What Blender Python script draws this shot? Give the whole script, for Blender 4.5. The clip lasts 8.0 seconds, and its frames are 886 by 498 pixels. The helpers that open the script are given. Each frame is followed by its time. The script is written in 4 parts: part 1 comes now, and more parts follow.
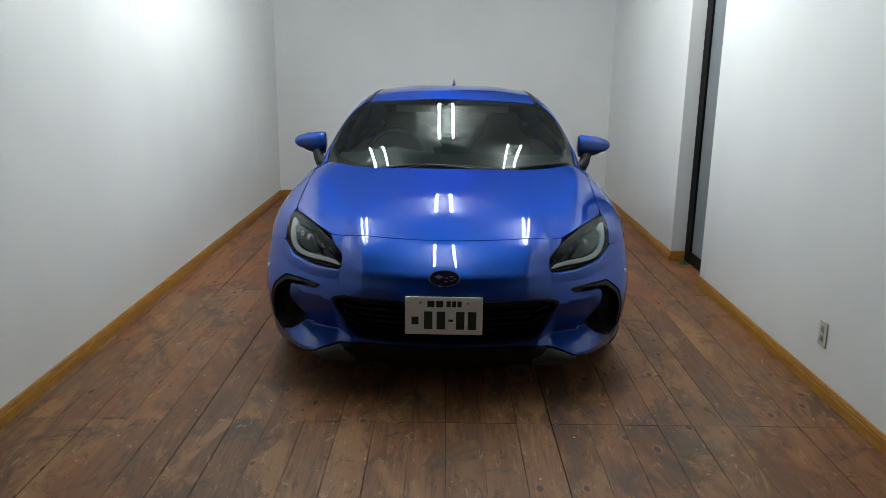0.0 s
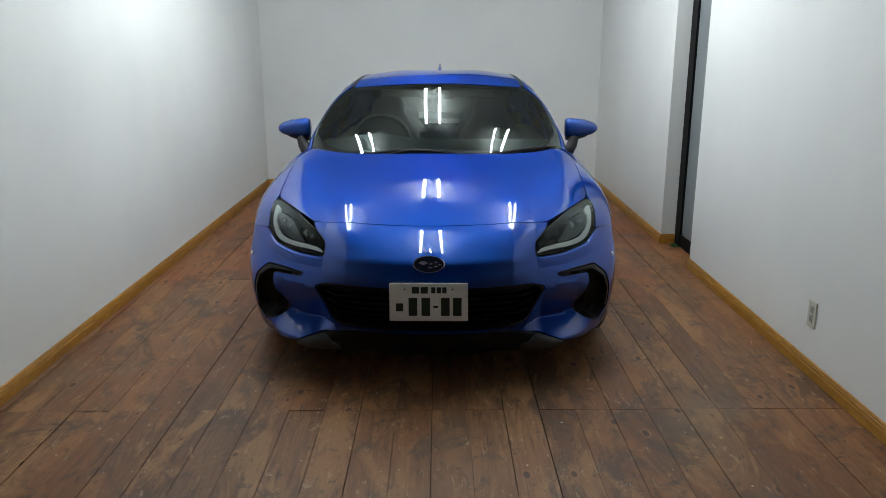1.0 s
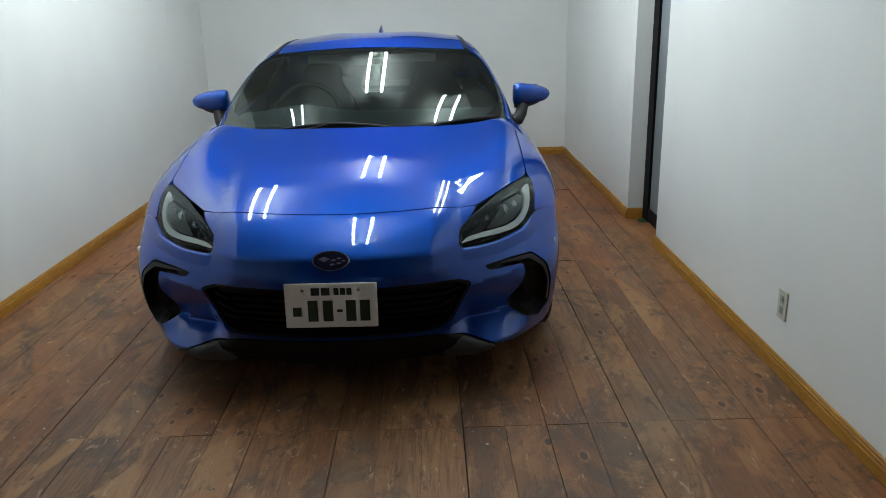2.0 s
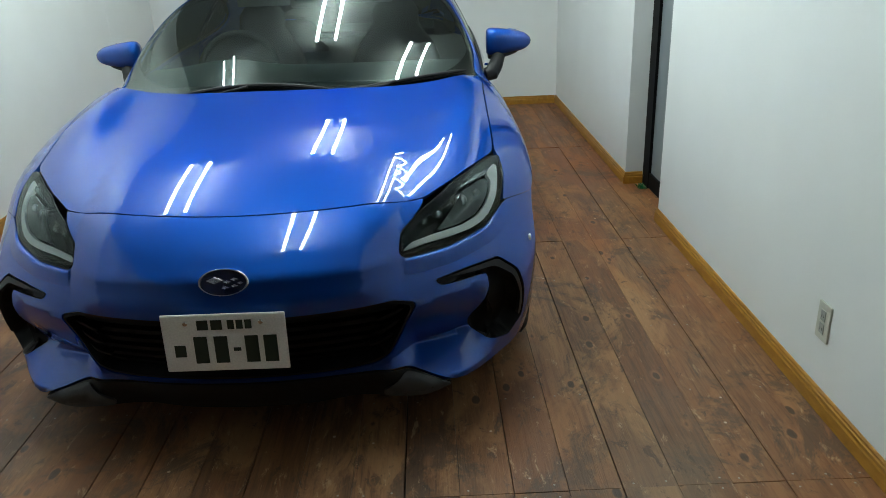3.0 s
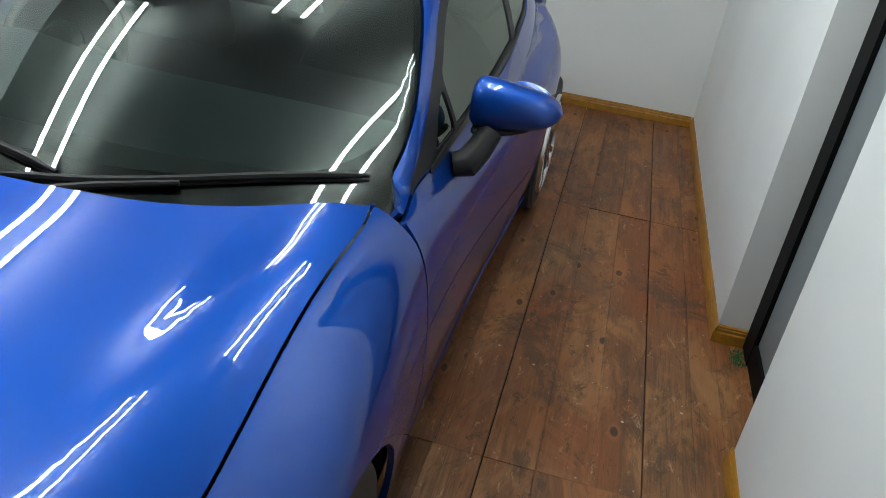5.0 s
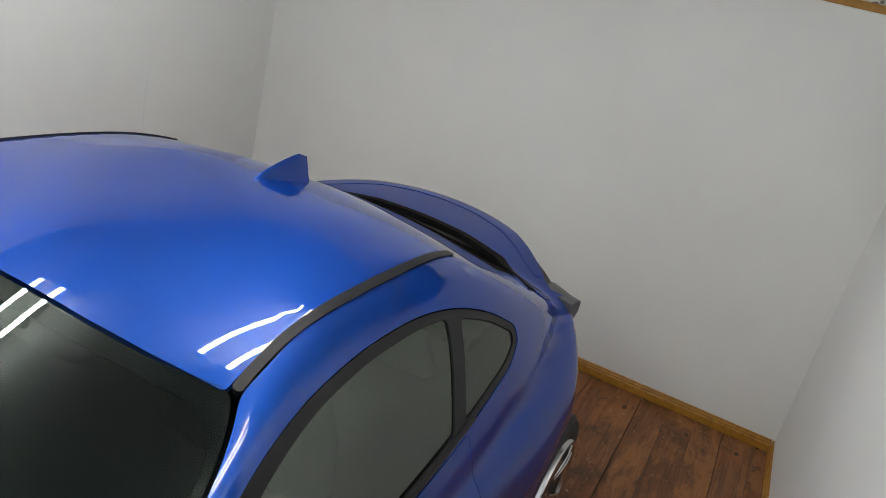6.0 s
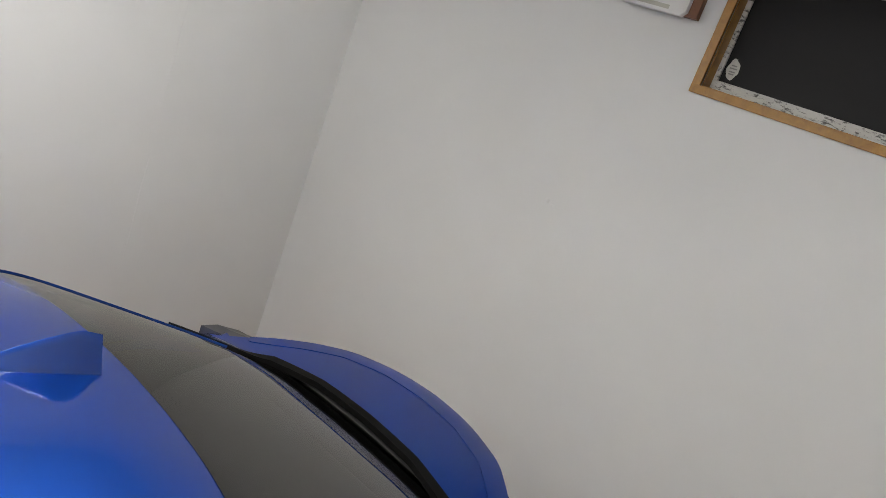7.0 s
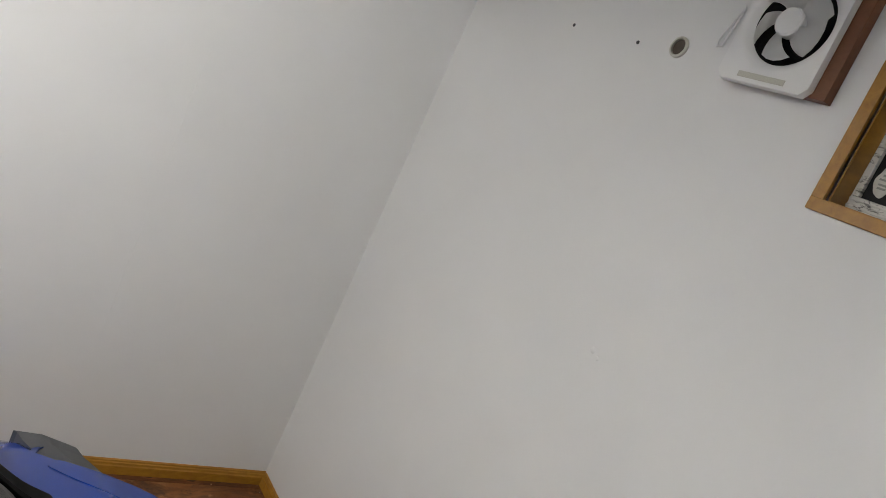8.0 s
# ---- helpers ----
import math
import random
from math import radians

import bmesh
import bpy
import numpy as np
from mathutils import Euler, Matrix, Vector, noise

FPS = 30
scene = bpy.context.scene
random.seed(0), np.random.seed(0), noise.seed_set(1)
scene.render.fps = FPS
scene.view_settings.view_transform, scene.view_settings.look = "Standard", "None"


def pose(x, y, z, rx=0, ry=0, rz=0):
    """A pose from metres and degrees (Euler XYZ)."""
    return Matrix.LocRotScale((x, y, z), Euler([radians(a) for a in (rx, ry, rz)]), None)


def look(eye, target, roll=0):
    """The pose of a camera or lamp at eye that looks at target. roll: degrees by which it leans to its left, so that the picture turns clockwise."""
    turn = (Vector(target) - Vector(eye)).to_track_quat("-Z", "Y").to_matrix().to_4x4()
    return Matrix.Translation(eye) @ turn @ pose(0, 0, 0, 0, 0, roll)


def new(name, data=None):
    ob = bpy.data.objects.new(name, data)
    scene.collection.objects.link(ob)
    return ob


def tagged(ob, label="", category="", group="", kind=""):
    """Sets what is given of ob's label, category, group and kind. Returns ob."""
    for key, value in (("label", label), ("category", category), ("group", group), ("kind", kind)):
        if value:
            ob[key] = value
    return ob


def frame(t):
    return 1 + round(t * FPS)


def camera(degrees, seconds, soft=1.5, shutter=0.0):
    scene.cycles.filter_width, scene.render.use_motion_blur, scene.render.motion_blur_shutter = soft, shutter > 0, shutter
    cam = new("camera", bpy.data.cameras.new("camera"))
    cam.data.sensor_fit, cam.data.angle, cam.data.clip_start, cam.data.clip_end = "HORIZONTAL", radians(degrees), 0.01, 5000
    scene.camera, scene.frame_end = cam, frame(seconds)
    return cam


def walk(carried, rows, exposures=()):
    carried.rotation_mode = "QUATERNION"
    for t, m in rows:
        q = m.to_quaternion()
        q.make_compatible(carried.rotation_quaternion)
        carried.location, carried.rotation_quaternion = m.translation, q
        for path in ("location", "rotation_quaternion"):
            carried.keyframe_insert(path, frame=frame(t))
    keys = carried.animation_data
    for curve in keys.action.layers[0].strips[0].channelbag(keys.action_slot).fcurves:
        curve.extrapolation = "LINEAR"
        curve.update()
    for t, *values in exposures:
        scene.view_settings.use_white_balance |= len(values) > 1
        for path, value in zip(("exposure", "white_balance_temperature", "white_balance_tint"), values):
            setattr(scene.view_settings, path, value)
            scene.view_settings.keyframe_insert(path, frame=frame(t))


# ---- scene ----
from mathutils.geometry import delaunay_2d_cdt

cam = camera(61.0, 8.0, soft=.8)
PATH = [
    (0, (0.006, -3.031, 1.476), (0.001, -1.092, 0.987), 0.7),
    (0.5, (0.007, -3.031, 1.473), (0.009, -1.093, 0.976), 0.4),
    (1, (0.05, -2.988, 1.454), (0.06, -1.057, 0.934), -0.1),
    (1.5, (0.253, -2.782, 1.433), (0.262, -0.86, 0.884), -0.7),
    (2.8, (0.504, -1.952, 1.38), (0.55, -0.086, 0.663), -2.1),
    (3, (0.571, -1.783, 1.379), (0.593, 0.071, 0.63), -2.2),
    (3.5, (0.71, -1.312, 1.358), (0.662, 0.498, 0.51), -1.4),
    (4, (0.875, -0.874, 1.392), (0.748, 0.872, 0.426), 0.7),
    (4.2, (0.95, -0.685, 1.401), (0.78, 1.025, 0.377), 1.4),
    (5.3, (1.187, 0.393, 1.632), (0.792, 2.128, 0.72), 10.7),
    (5.5, (1.196, 0.61, 1.726), (0.733, 2.359, 0.873), 11.9),
    (5.9, (1.213, 1.066, 1.857), (0.576, 2.824, 1.147), 14.0),
    (6, (1.235, 1.154, 1.905), (0.546, 2.904, 1.224), 14.4),
    (6.2, (1.244, 1.344, 1.929), (0.468, 3.09, 1.336), 15.7),
    (6.5, (1.245, 1.637, 1.986), (0.327, 3.339, 1.476), 17.6),
    (7, (1.181, 2.195, 2.008), (0.098, 3.803, 1.516), 20.6),
    (7.5, (1.142, 2.739, 2.018), (-0.177, 4.185, 1.606), 22.4),
    (8, (1.121, 3.334, 2.014), (-0.462, 4.509, 1.681), 25.1),
]
walk(cam, [(t, look(eye, target, roll)) for t, eye, target, roll in PATH], exposures=[(0, -.03, 6400, 13), (1.7, .0, 6300, 11), (3.0, .26, 6200, 1), (4.2, .27, 6200, 2), (5.5, -.02, 6600, 16), (6.0, -.1, 6850, 18), (6.5, .0, 7000, 21), (8.0, .05, 7050, 21)])

# ---- light ----
# twin fluorescent tubes, staggered along the ceiling
CEILING, TUBE_Z = 2.80, 2.66
LAMPS = [(-.03, 3.04), (-1.075, 1.84), (.96, 1.84), (-.03, .50)]
TUBE_STRENGTH = 79.0
world = bpy.data.worlds.new("world")
world.use_nodes = True
scene.world = world
world.node_tree.nodes["Background"].inputs[0].default_value = (.02, .025, .035, 1)
world.node_tree.nodes["Background"].inputs[1].default_value = .05


# ---- materials ----
def material(name, colour, rough=.5, metal=0.0, coat=0.0, coat_rough=.03):
    m = bpy.data.materials.new(name)
    m.use_nodes = True
    b = m.node_tree.nodes["Principled BSDF"]
    b.inputs["Base Color"].default_value = (*colour, 1)
    b.inputs["Roughness"].default_value = rough
    b.inputs["Metallic"].default_value = metal
    b.inputs["Coat Weight"].default_value = coat
    b.inputs["Coat Roughness"].default_value = coat_rough
    return m


class Nodes:
    """Short hands for a material's node tree."""

    def __init__(self, m):
        self.t, self.b = m.node_tree, m.node_tree.nodes["Principled BSDF"]

    def add(self, kind, **put):
        n = self.t.nodes.new("ShaderNode" + kind)
        for k, v in put.items():
            n.inputs[k.replace("_", " ")].default_value = v
        return n

    def join(self, a, b):
        self.t.links.new(a, b)

    def position(self, scale=(1, 1, 1), add=None):
        p, m = self.add("NewGeometry"), self.add("Mapping")
        m.inputs["Scale"].default_value = scale
        self.join(p.outputs["Position"], m.inputs["Vector"])
        if add is not None:
            self.join(add, m.inputs["Location"])
        return m.outputs["Vector"]

    def own(self, scale=(1, 1, 1)):
        p, m = self.add("TexCoord"), self.add("Mapping")
        m.inputs["Scale"].default_value = scale
        self.join(p.outputs["Object"], m.inputs["Vector"])
        return m.outputs["Vector"]

    def noise(self, vector, scale, detail=3.0, rough=.55, distort=0.0):
        n = self.add("TexNoise", Scale=scale, Detail=detail, Roughness=rough, Distortion=distort)
        self.join(vector, n.inputs["Vector"])
        return n.outputs["Fac"]

    def ramp(self, fac, *stops):
        n = self.add("ValToRGB")
        e = n.color_ramp.elements
        while len(e) < len(stops):
            e.new(.5)
        for el, (at, c) in zip(e, stops):
            el.position = at
            el.color = (*c, 1) if not isinstance(c, (int, float)) else (c, c, c, 1)
        self.join(fac, n.inputs["Fac"])
        return n.outputs["Color"]

    def mix(self, fac, a, b, how="MIX"):
        n = self.t.nodes.new("ShaderNodeMix")
        n.data_type, n.blend_type = "RGBA", how
        for value, k in ((fac, 0), (a, 6), (b, 7)):
            if isinstance(value, bpy.types.NodeSocket):
                self.join(value, n.inputs[k])
            else:
                n.inputs[k].default_value = value if k == 0 else (*value, 1)
        return n.outputs[2]

    def bump(self, height, strength, distance):
        n = self.add("Bump", Strength=strength, Distance=distance)
        self.join(height, n.inputs["Height"])
        self.join(n.outputs["Normal"], self.b.inputs["Normal"])


def wallpaper(name, colour):
    """Painted vinyl wallpaper: faint blotches and a fine embossed grain."""
    m = material(name, colour, .62)
    n = Nodes(m)
    p = n.position()
    big = n.noise(p, 1.1, 3)
    fine = n.noise(p, 240, 2)
    weave = n.noise(n.position((60, 60, 380)), 1, 2)
    c2 = tuple(v * .93 for v in colour)
    n.join(n.mix(n.ramp(big, (.35, 0), (.7, 1)), colour, c2), n.b.inputs["Base Color"])
    both = n.add("Math")
    n.join(fine, both.inputs[0]), n.join(weave, both.inputs[1])
    n.bump(both.outputs[0], .10, .002)
    return m


def boards():
    """Old stained cedar boards: long grain, knots, dark stains and worn, dusty patches; each board in its own tone."""
    m = material("old_boards", (.208, .094, .042), .55)
    n = Nodes(m)
    info = n.add("ObjectInfo")
    rnd = info.outputs["Random"]
    far = n.add("CombineXYZ")
    for k, s in enumerate((7.0, 31.0, 3.0)):
        mul = n.add("Math")
        mul.operation = "MULTIPLY"
        mul.inputs[1].default_value = s
        n.join(rnd, mul.inputs[0])
        n.join(mul.outputs[0], far.inputs[k])
    off = far.outputs[0]
    world_p = n.position()
    tone = n.ramp(rnd, (0, (.109, .049, .020)), (.35, (.151, .069, .028)), (.7, (.192, .092, .039)), (1, (.244, .122, .052)))
    grain = n.noise(n.position((20, 1.0, 1), off), 1.0, 6, .62, 1.8)
    fine = n.noise(n.position((95, 5.0, 1), off), 1.0, 5, .65, .8)
    c = n.mix(n.ramp(grain, (.30, .8), (.52, 0)), tone, (.057, .024, .013))
    c = n.mix(n.ramp(fine, (.36, .62), (.54, 0)), c, (.052, .024, .013))
    patch = n.noise(n.position((4.2, 1.5, 1), off), 1.0, 8, .68, .9)
    c = n.mix(n.ramp(patch, (.50, 0), (.59, .62)), c, (.322, .174, .077))
    red = n.noise(n.position((1.9, .8, 1)), 1.0, 5, .65, .5)
    c = n.mix(n.ramp(red, (.42, 0), (.58, .5)), c, (.187, .064, .018))
    stain = n.noise(n.position((3.1, 2.0, 1)), 1.0, 8, .76, .9)
    c = n.mix(n.ramp(stain, (.53, 0), (.60, .74)), c, (.057, .034, .022))
    grey = n.noise(n.position((1.3, 1.1, 1)), 1.0, 5, .6, .3)
    c = n.mix(n.ramp(grey, (.54, 0), (.68, .4)), c, (.177, .117, .071))
    smear = n.noise(n.position((17, 9.0, 1)), 1.0, 7, .8, .7)
    c = n.mix(n.ramp(smear, (.57, 0), (.63, .7)), c, (.042, .025, .018))
    pale = n.noise(n.position((26, 9.0, 1)), 1.0, 6, .8, .6)
    c = n.mix(n.ramp(pale, (.59, 0), (.66, .55)), c, (.437, .291, .168))
    knots = n.add("TexVoronoi", Scale=1.0, Randomness=1.0)
    n.join(n.position((8.0, 4.2, 1), off), knots.inputs["Vector"])
    wob = n.noise(n.position((40, 26, 1), off), 1.0, 3)
    kd = n.add("Math", )
    kd.operation = "MULTIPLY_ADD"
    kd.inputs[1].default_value = .07
    n.join(wob, kd.inputs[0]), n.join(knots.outputs["Distance"], kd.inputs[2])
    kd = kd.outputs[0]
    c = n.mix(n.ramp(kd, (.09, .9), (.125, .8), (.155, 0)), c, (.031, .015, .010))
    c = n.mix(n.ramp(kd, (.13, 0), (.155, .35), (.22, 0)), c, (.312, .136, .055))
    speck = n.add("TexVoronoi", Scale=8.0)
    n.join(world_p, speck.inputs["Vector"])
    c = n.mix(n.ramp(speck.outputs["Distance"], (.035, .7), (.05, 0)), c, (.572, .451, .353))
    # a redder tint that grows towards the rear wall, broken up by noise
    split = n.add("SeparateXYZ")
    n.join(world_p, split.inputs[0])
    along = n.add("Math")
    along.operation = "MULTIPLY_ADD"
    along.inputs[1].default_value, along.inputs[2].default_value = .16, .0
    n.join(split.outputs["Y"], along.inputs[0])
    worn = n.add("Math")
    n.join(along.outputs[0], worn.inputs[0]), n.join(red, worn.inputs[1])
    c = n.mix(n.ramp(worn.outputs[0], (.62, 0), (1.0, 1)), c, (1.0, .80, .64), "MULTIPLY")
    n.join(c, n.b.inputs["Base Color"])
    n.join(n.ramp(patch, (.3, .42), (.7, .62)), n.b.inputs["Roughness"])
    n.b.inputs["Specular IOR Level"].default_value = .35
    n.bump(fine, .35, .003)
    return m


def trim_wood():
    m = material("honey_trim", (.34, .16, .03), .42, coat=.1, coat_rough=.25)
    n = Nodes(m)
    g = n.noise(n.position((14, 5, 14)), 2.0, 5, .6, .6)
    n.join(n.mix(n.ramp(g, (.3, 0), (.7, 1)), (.25, .108, .008), (.39, .185, .018)), n.b.inputs["Base Color"])
    n.bump(g, .08, .002)
    return m


def car_paint():
    """Deep blue pearl: a metallic base under a clear coat, with fine flakes."""
    m = material("blue_pearl", (.0045, .052, .285), .55, .92, coat=1.0, coat_rough=.003)
    m.node_tree.nodes["Principled BSDF"].inputs["Coat IOR"].default_value = 1.5
    m.node_tree.nodes["Principled BSDF"].inputs["Specular Tint"].default_value = (.14, .32, 1, 1)
    m.node_tree.nodes["Principled BSDF"].inputs["Specular IOR Level"].default_value = .15
    n = Nodes(m)
    flake = n.noise(n.own(), 1600, 1)
    n.join(n.mix(n.ramp(flake, (.35, 0), (.75, 1)), (.0038, .045, .255), (.006, .060, .32)), n.b.inputs["Base Color"])
    return m


def plastic(name, colour, rough, grain=900):
    m = material(name, colour, rough)
    n = Nodes(m)
    f = n.noise(n.own(), grain, 2)
    n.join(n.mix(n.ramp(f, (.3, 0), (.7, 1)), tuple(v * .93 for v in colour), tuple(v * 1.07 for v in colour)), n.b.inputs["Base Color"])
    n.bump(f, .03, .0005)
    return m


def glazing(name, tint, ior=1.5, sheen=(.90, 1, .97)):
    """A thin pane: tinted and clear, mirroring more towards grazing angles."""
    m = bpy.data.materials.new(name)
    m.use_nodes = True
    t = m.node_tree
    t.nodes.remove(t.nodes["Principled BSDF"])
    clear, gloss, fres, mix = (t.nodes.new("ShaderNode" + k) for k in ("BsdfTransparent", "BsdfGlossy", "Fresnel", "MixShader"))
    clear.inputs[0].default_value = (*tint, 1)
    gloss.inputs["Color"].default_value = (*sheen, 1)
    gloss.inputs["Roughness"].default_value = 0.0
    fres.inputs["IOR"].default_value = ior
    t.links.new(fres.outputs[0], mix.inputs[0])
    t.links.new(clear.outputs[0], mix.inputs[1])
    t.links.new(gloss.outputs[0], mix.inputs[2])
    t.links.new(mix.outputs[0], t.nodes["Material Output"].inputs[0])
    return m


def glowing(name, colour, strength):
    m = material(name, (.9, .9, .9), .4)
    b = m.node_tree.nodes["Principled BSDF"]
    b.inputs["Emission Color"].default_value = (*colour, 1)
    b.inputs["Emission Strength"].default_value = strength
    return m


WALL = wallpaper("white_wallpaper", (.70, .71, .705))
# white ceiling painted grey, to dim the lamp glow mirrored in the car
CEIL = wallpaper("dimmed_ceiling_board", (.33, .33, .32))
# near-black colour stands in for the unlit end and the space beyond the door
DARK_WALL = wallpaper("darkened_unseen_wall", (.05, .052, .056))
BOARDS, TRIM = boards(), trim_wood()
JOINT = plastic("dark_joint_dirt", (.012, .008, .006), .9, 60)
PAINT = car_paint()
BLACK = plastic("black_plastic", (.008, .008, .009), .5)
BLACK.node_tree.nodes["Principled BSDF"].inputs["Specular IOR Level"].default_value = .25
FRIT = material("black_glass_print", (.004, .004, .0045), .6)
FRIT.node_tree.nodes["Principled BSDF"].inputs["Specular IOR Level"].default_value = .05
GLOSS_BLACK = material("gloss_black", (.004, .004, .005), .2)
GLOSS_BLACK.node_tree.nodes["Principled BSDF"].inputs["Specular IOR Level"].default_value = .15
GREY_TRIM = plastic("grey_plastic", (.045, .047, .05), .5)
RUBBER = plastic("rubber", (.014, .014, .014), .75, 300)
CHROME = material("chrome", (.75, .76, .77), .09, 1.0)
ALLOY = material("machined_alloy", (.66, .66, .67), .22, 1.0)
SCREEN_GLASS = glazing("green_tinted_glass", (.35, .49, .46), 1.54)
SIDE_GLASS = glazing("side_glass", (.42, .54, .44), 1.95, (.92, 1, .90))
REAR_GLASS = glazing("rear_glass", (.22, .24, .235), 1.6, (1, .98, .95))
LENS = glazing("clear_lens", (.93, .95, .95), 1.25)
DRL = material("pale_light_guide", (.80, .84, .83), .3, coat=.6)
LAMP_BOWL = material("lamp_bowl", (.085, .10, .10), .34, .4)
LAMP_BODY = material("lamp_reflector", (.34, .37, .38), .2, .85)
CABIN_DARK = plastic("cabin_black", (.012, .013, .013), .7, 9)
DASH = plastic("dash_grey", (.055, .060, .060), .6, 40)
CLOTH = plastic("seat_cloth", (.011, .011, .012), .9, 14)
PLATE_WHITE = plastic("plate_white", (.80, .80, .78), .42, 200)
PLATE_INK = material("plate_ink", (.012, .03, .022), .4)
BADGE_BLUE = material("badge_blue", (.004, .007, .03), .15, coat=.8)
BADGE_RIM = material("satin_chrome", (.82, .83, .84), .22, 1.0)
IVORY = plastic("ivory_plastic", (.46, .46, .40), .45, 400)
SOCKET = plastic("socket_face", (.26, .27, .25), .45, 400)
SLOT = material("dark_slot", (.004, .004, .004), .8)
SLOT.node_tree.nodes["Principled BSDF"].inputs["Specular IOR Level"].default_value = .08
GRILLE_BLACK = plastic("grille_black", (.004, .004, .005), .45)
GRILLE_BLACK.node_tree.nodes["Principled BSDF"].inputs["Specular IOR Level"].default_value = .12
FROSTED = material("frosted_grey_glass", (.16, .18, .19), .32)
DOOR_BLACK = material("black_door_frame", (.003, .003, .0035), .6)
DOOR_BLACK.node_tree.nodes["Principled BSDF"].inputs["Specular IOR Level"].default_value = .12
VISOR = plastic("visor_cloth", (.16, .17, .17), .9, 60)
FAN_WHITE = material("fan_white", (.72, .73, .72), .4)
PLUG = plastic("dirty_plug", (.07, .055, .042), .7, 60)
BROWN_WOOD = plastic("dark_brown_wood", (.15, .052, .018), .5, 80)
SASH = plastic("worn_aluminium_sash", (.66, .66, .63), .45, 40)
n = Nodes(SASH)
n.join(n.mix(n.ramp(n.noise(n.position((30, 8, 70)), 1.0, 5, .7, .6), (.52, 0), (.62, .9)), (.62, .62, .58), (.05, .045, .04)), n.b.inputs["Base Color"])
NIGHT_PANE = material("night_pane", (.006, .006, .007), .5)
NIGHT_PANE.node_tree.nodes["Principled BSDF"].inputs["Specular IOR Level"].default_value = .2
PAPER = plastic("sticker_paper", (.55, .55, .50), .6, 60)
NAIL = material("dull_nail", (.30, .26, .22), .5, .5)
GREEN = plastic("green_mat", (.01, .12, .035), .9, 300)
LAMP_WHITE = material("fixture_grey", (.26, .27, .26), .5)
TUBE = glowing("fluorescent_tube", (.93, 1.0, .97), TUBE_STRENGTH)


# ---- making meshes ----
def solid(name, verts, faces, mat, parent=None, label="", smooth=False, shade=None):
    """One mesh object; shade: a direction for each vertex by which it is shaded."""
    me = bpy.data.meshes.new(name)
    me.from_pydata([tuple(map(float, v)) for v in verts], [], [tuple(map(int, f)) for f in faces])
    me.materials.append(mat)
    if smooth or shade is not None:
        me.shade_smooth()
    if shade is not None:
        me.normals_split_custom_set_from_vertices([tuple(map(float, v)) for v in shade])
    ob = new(name, me)
    if parent is not None:
        ob.parent = parent
    return tagged(ob, label)


def part(name, bm, mat, parent=None, label="", smooth=False):
    me = bpy.data.meshes.new(name)
    bm.normal_update()
    bm.to_mesh(me)
    bm.free()
    me.materials.append(mat)
    if smooth:
        me.shade_smooth()
        me.set_sharp_from_angle(angle=radians(35))
    ob = new(name, me)
    if parent is not None:
        ob.parent = parent
    return tagged(ob, label)


def block(a, b, bevel=0.0, turn=None, bm=None):
    """A bmesh with a box from corner a to corner b."""
    bm = bm or bmesh.new()
    made = bmesh.ops.create_cube(bm, size=1)["verts"]
    for v in made:
        v.co = Vector([(a[i] + b[i]) / 2 + v.co[i] * (b[i] - a[i]) for i in range(3)])
    if turn is not None:
        bmesh.ops.transform(bm, matrix=turn, verts=made)
    if bevel:
        edges = list({e for v in made for e in v.link_edges})
        bmesh.ops.bevel(bm, geom=edges, offset=bevel, segments=2, affect="EDGES", profile=.6)
    return bm


def lathe(profile, m, n=48, bm=None):
    """Turns pairs (radius, height) about z, then places them by m."""
    bm = bm or bmesh.new()
    rings = []
    for r, h in profile:
        rings.append([bm.verts.new(m @ Vector((r * math.cos(2 * math.pi * k / n), r * math.sin(2 * math.pi * k / n), h))) for k in range(n)])
    for a, b in zip(rings, rings[1:]):
        for k in range(n):
            bm.faces.new((a[k], a[(k + 1) % n], b[(k + 1) % n], b[k]))
    for ring, flip in ((rings[0], True), (rings[-1], False)):
        if profile[0 if flip else -1][0] > 1e-4:
            bm.faces.new(ring[::-1] if flip else ring)
    return bm


def tube(points, radius, n=8, bm=None):
    """A round bar along points; radius: a number or one for each point."""
    bm = bm or bmesh.new()
    pts = [Vector(p) for p in points]
    rad = radius if isinstance(radius, (list, tuple)) else [radius] * len(pts)
    rings, side = [], None
    for i, p in enumerate(pts):
        d = (pts[min(i + 1, len(pts) - 1)] - pts[max(i - 1, 0)]).normalized()
        side = d.orthogonal().normalized() if side is None else (side - d * side.dot(d)).normalized()
        up = d.cross(side)
        rings.append([bm.verts.new(p + rad[i] * (side * math.cos(2 * math.pi * k / n) + up * math.sin(2 * math.pi * k / n))) for k in range(n)])
    for a, b in zip(rings, rings[1:]):
        for k in range(n):
            bm.faces.new((a[k], a[(k + 1) % n], b[(k + 1) % n], b[k]))
    bm.faces.new(rings[0][::-1])
    bm.faces.new(rings[-1])
    return bm


def hull(rings, closed=True):
    """A skin over rings of points with equal counts."""
    bm = bmesh.new()
    rr = [[bm.verts.new(p) for p in ring] for ring in rings]
    n = len(rr[0])
    for a, b in zip(rr, rr[1:]):
        for k in range(n if closed else n - 1):
            bm.faces.new((a[k], a[(k + 1) % n], b[(k + 1) % n], b[k]))
    if closed:
        bm.faces.new(rr[0][::-1]), bm.faces.new(rr[-1])
    bmesh.ops.recalc_face_normals(bm, faces=bm.faces)
    return bm


def thing(name, label, category, m=None, group=""):
    ob = new(name)
    ob.empty_display_size = .1
    if m is not None:
        ob.matrix_world = m
    return tagged(ob, label, category, group)


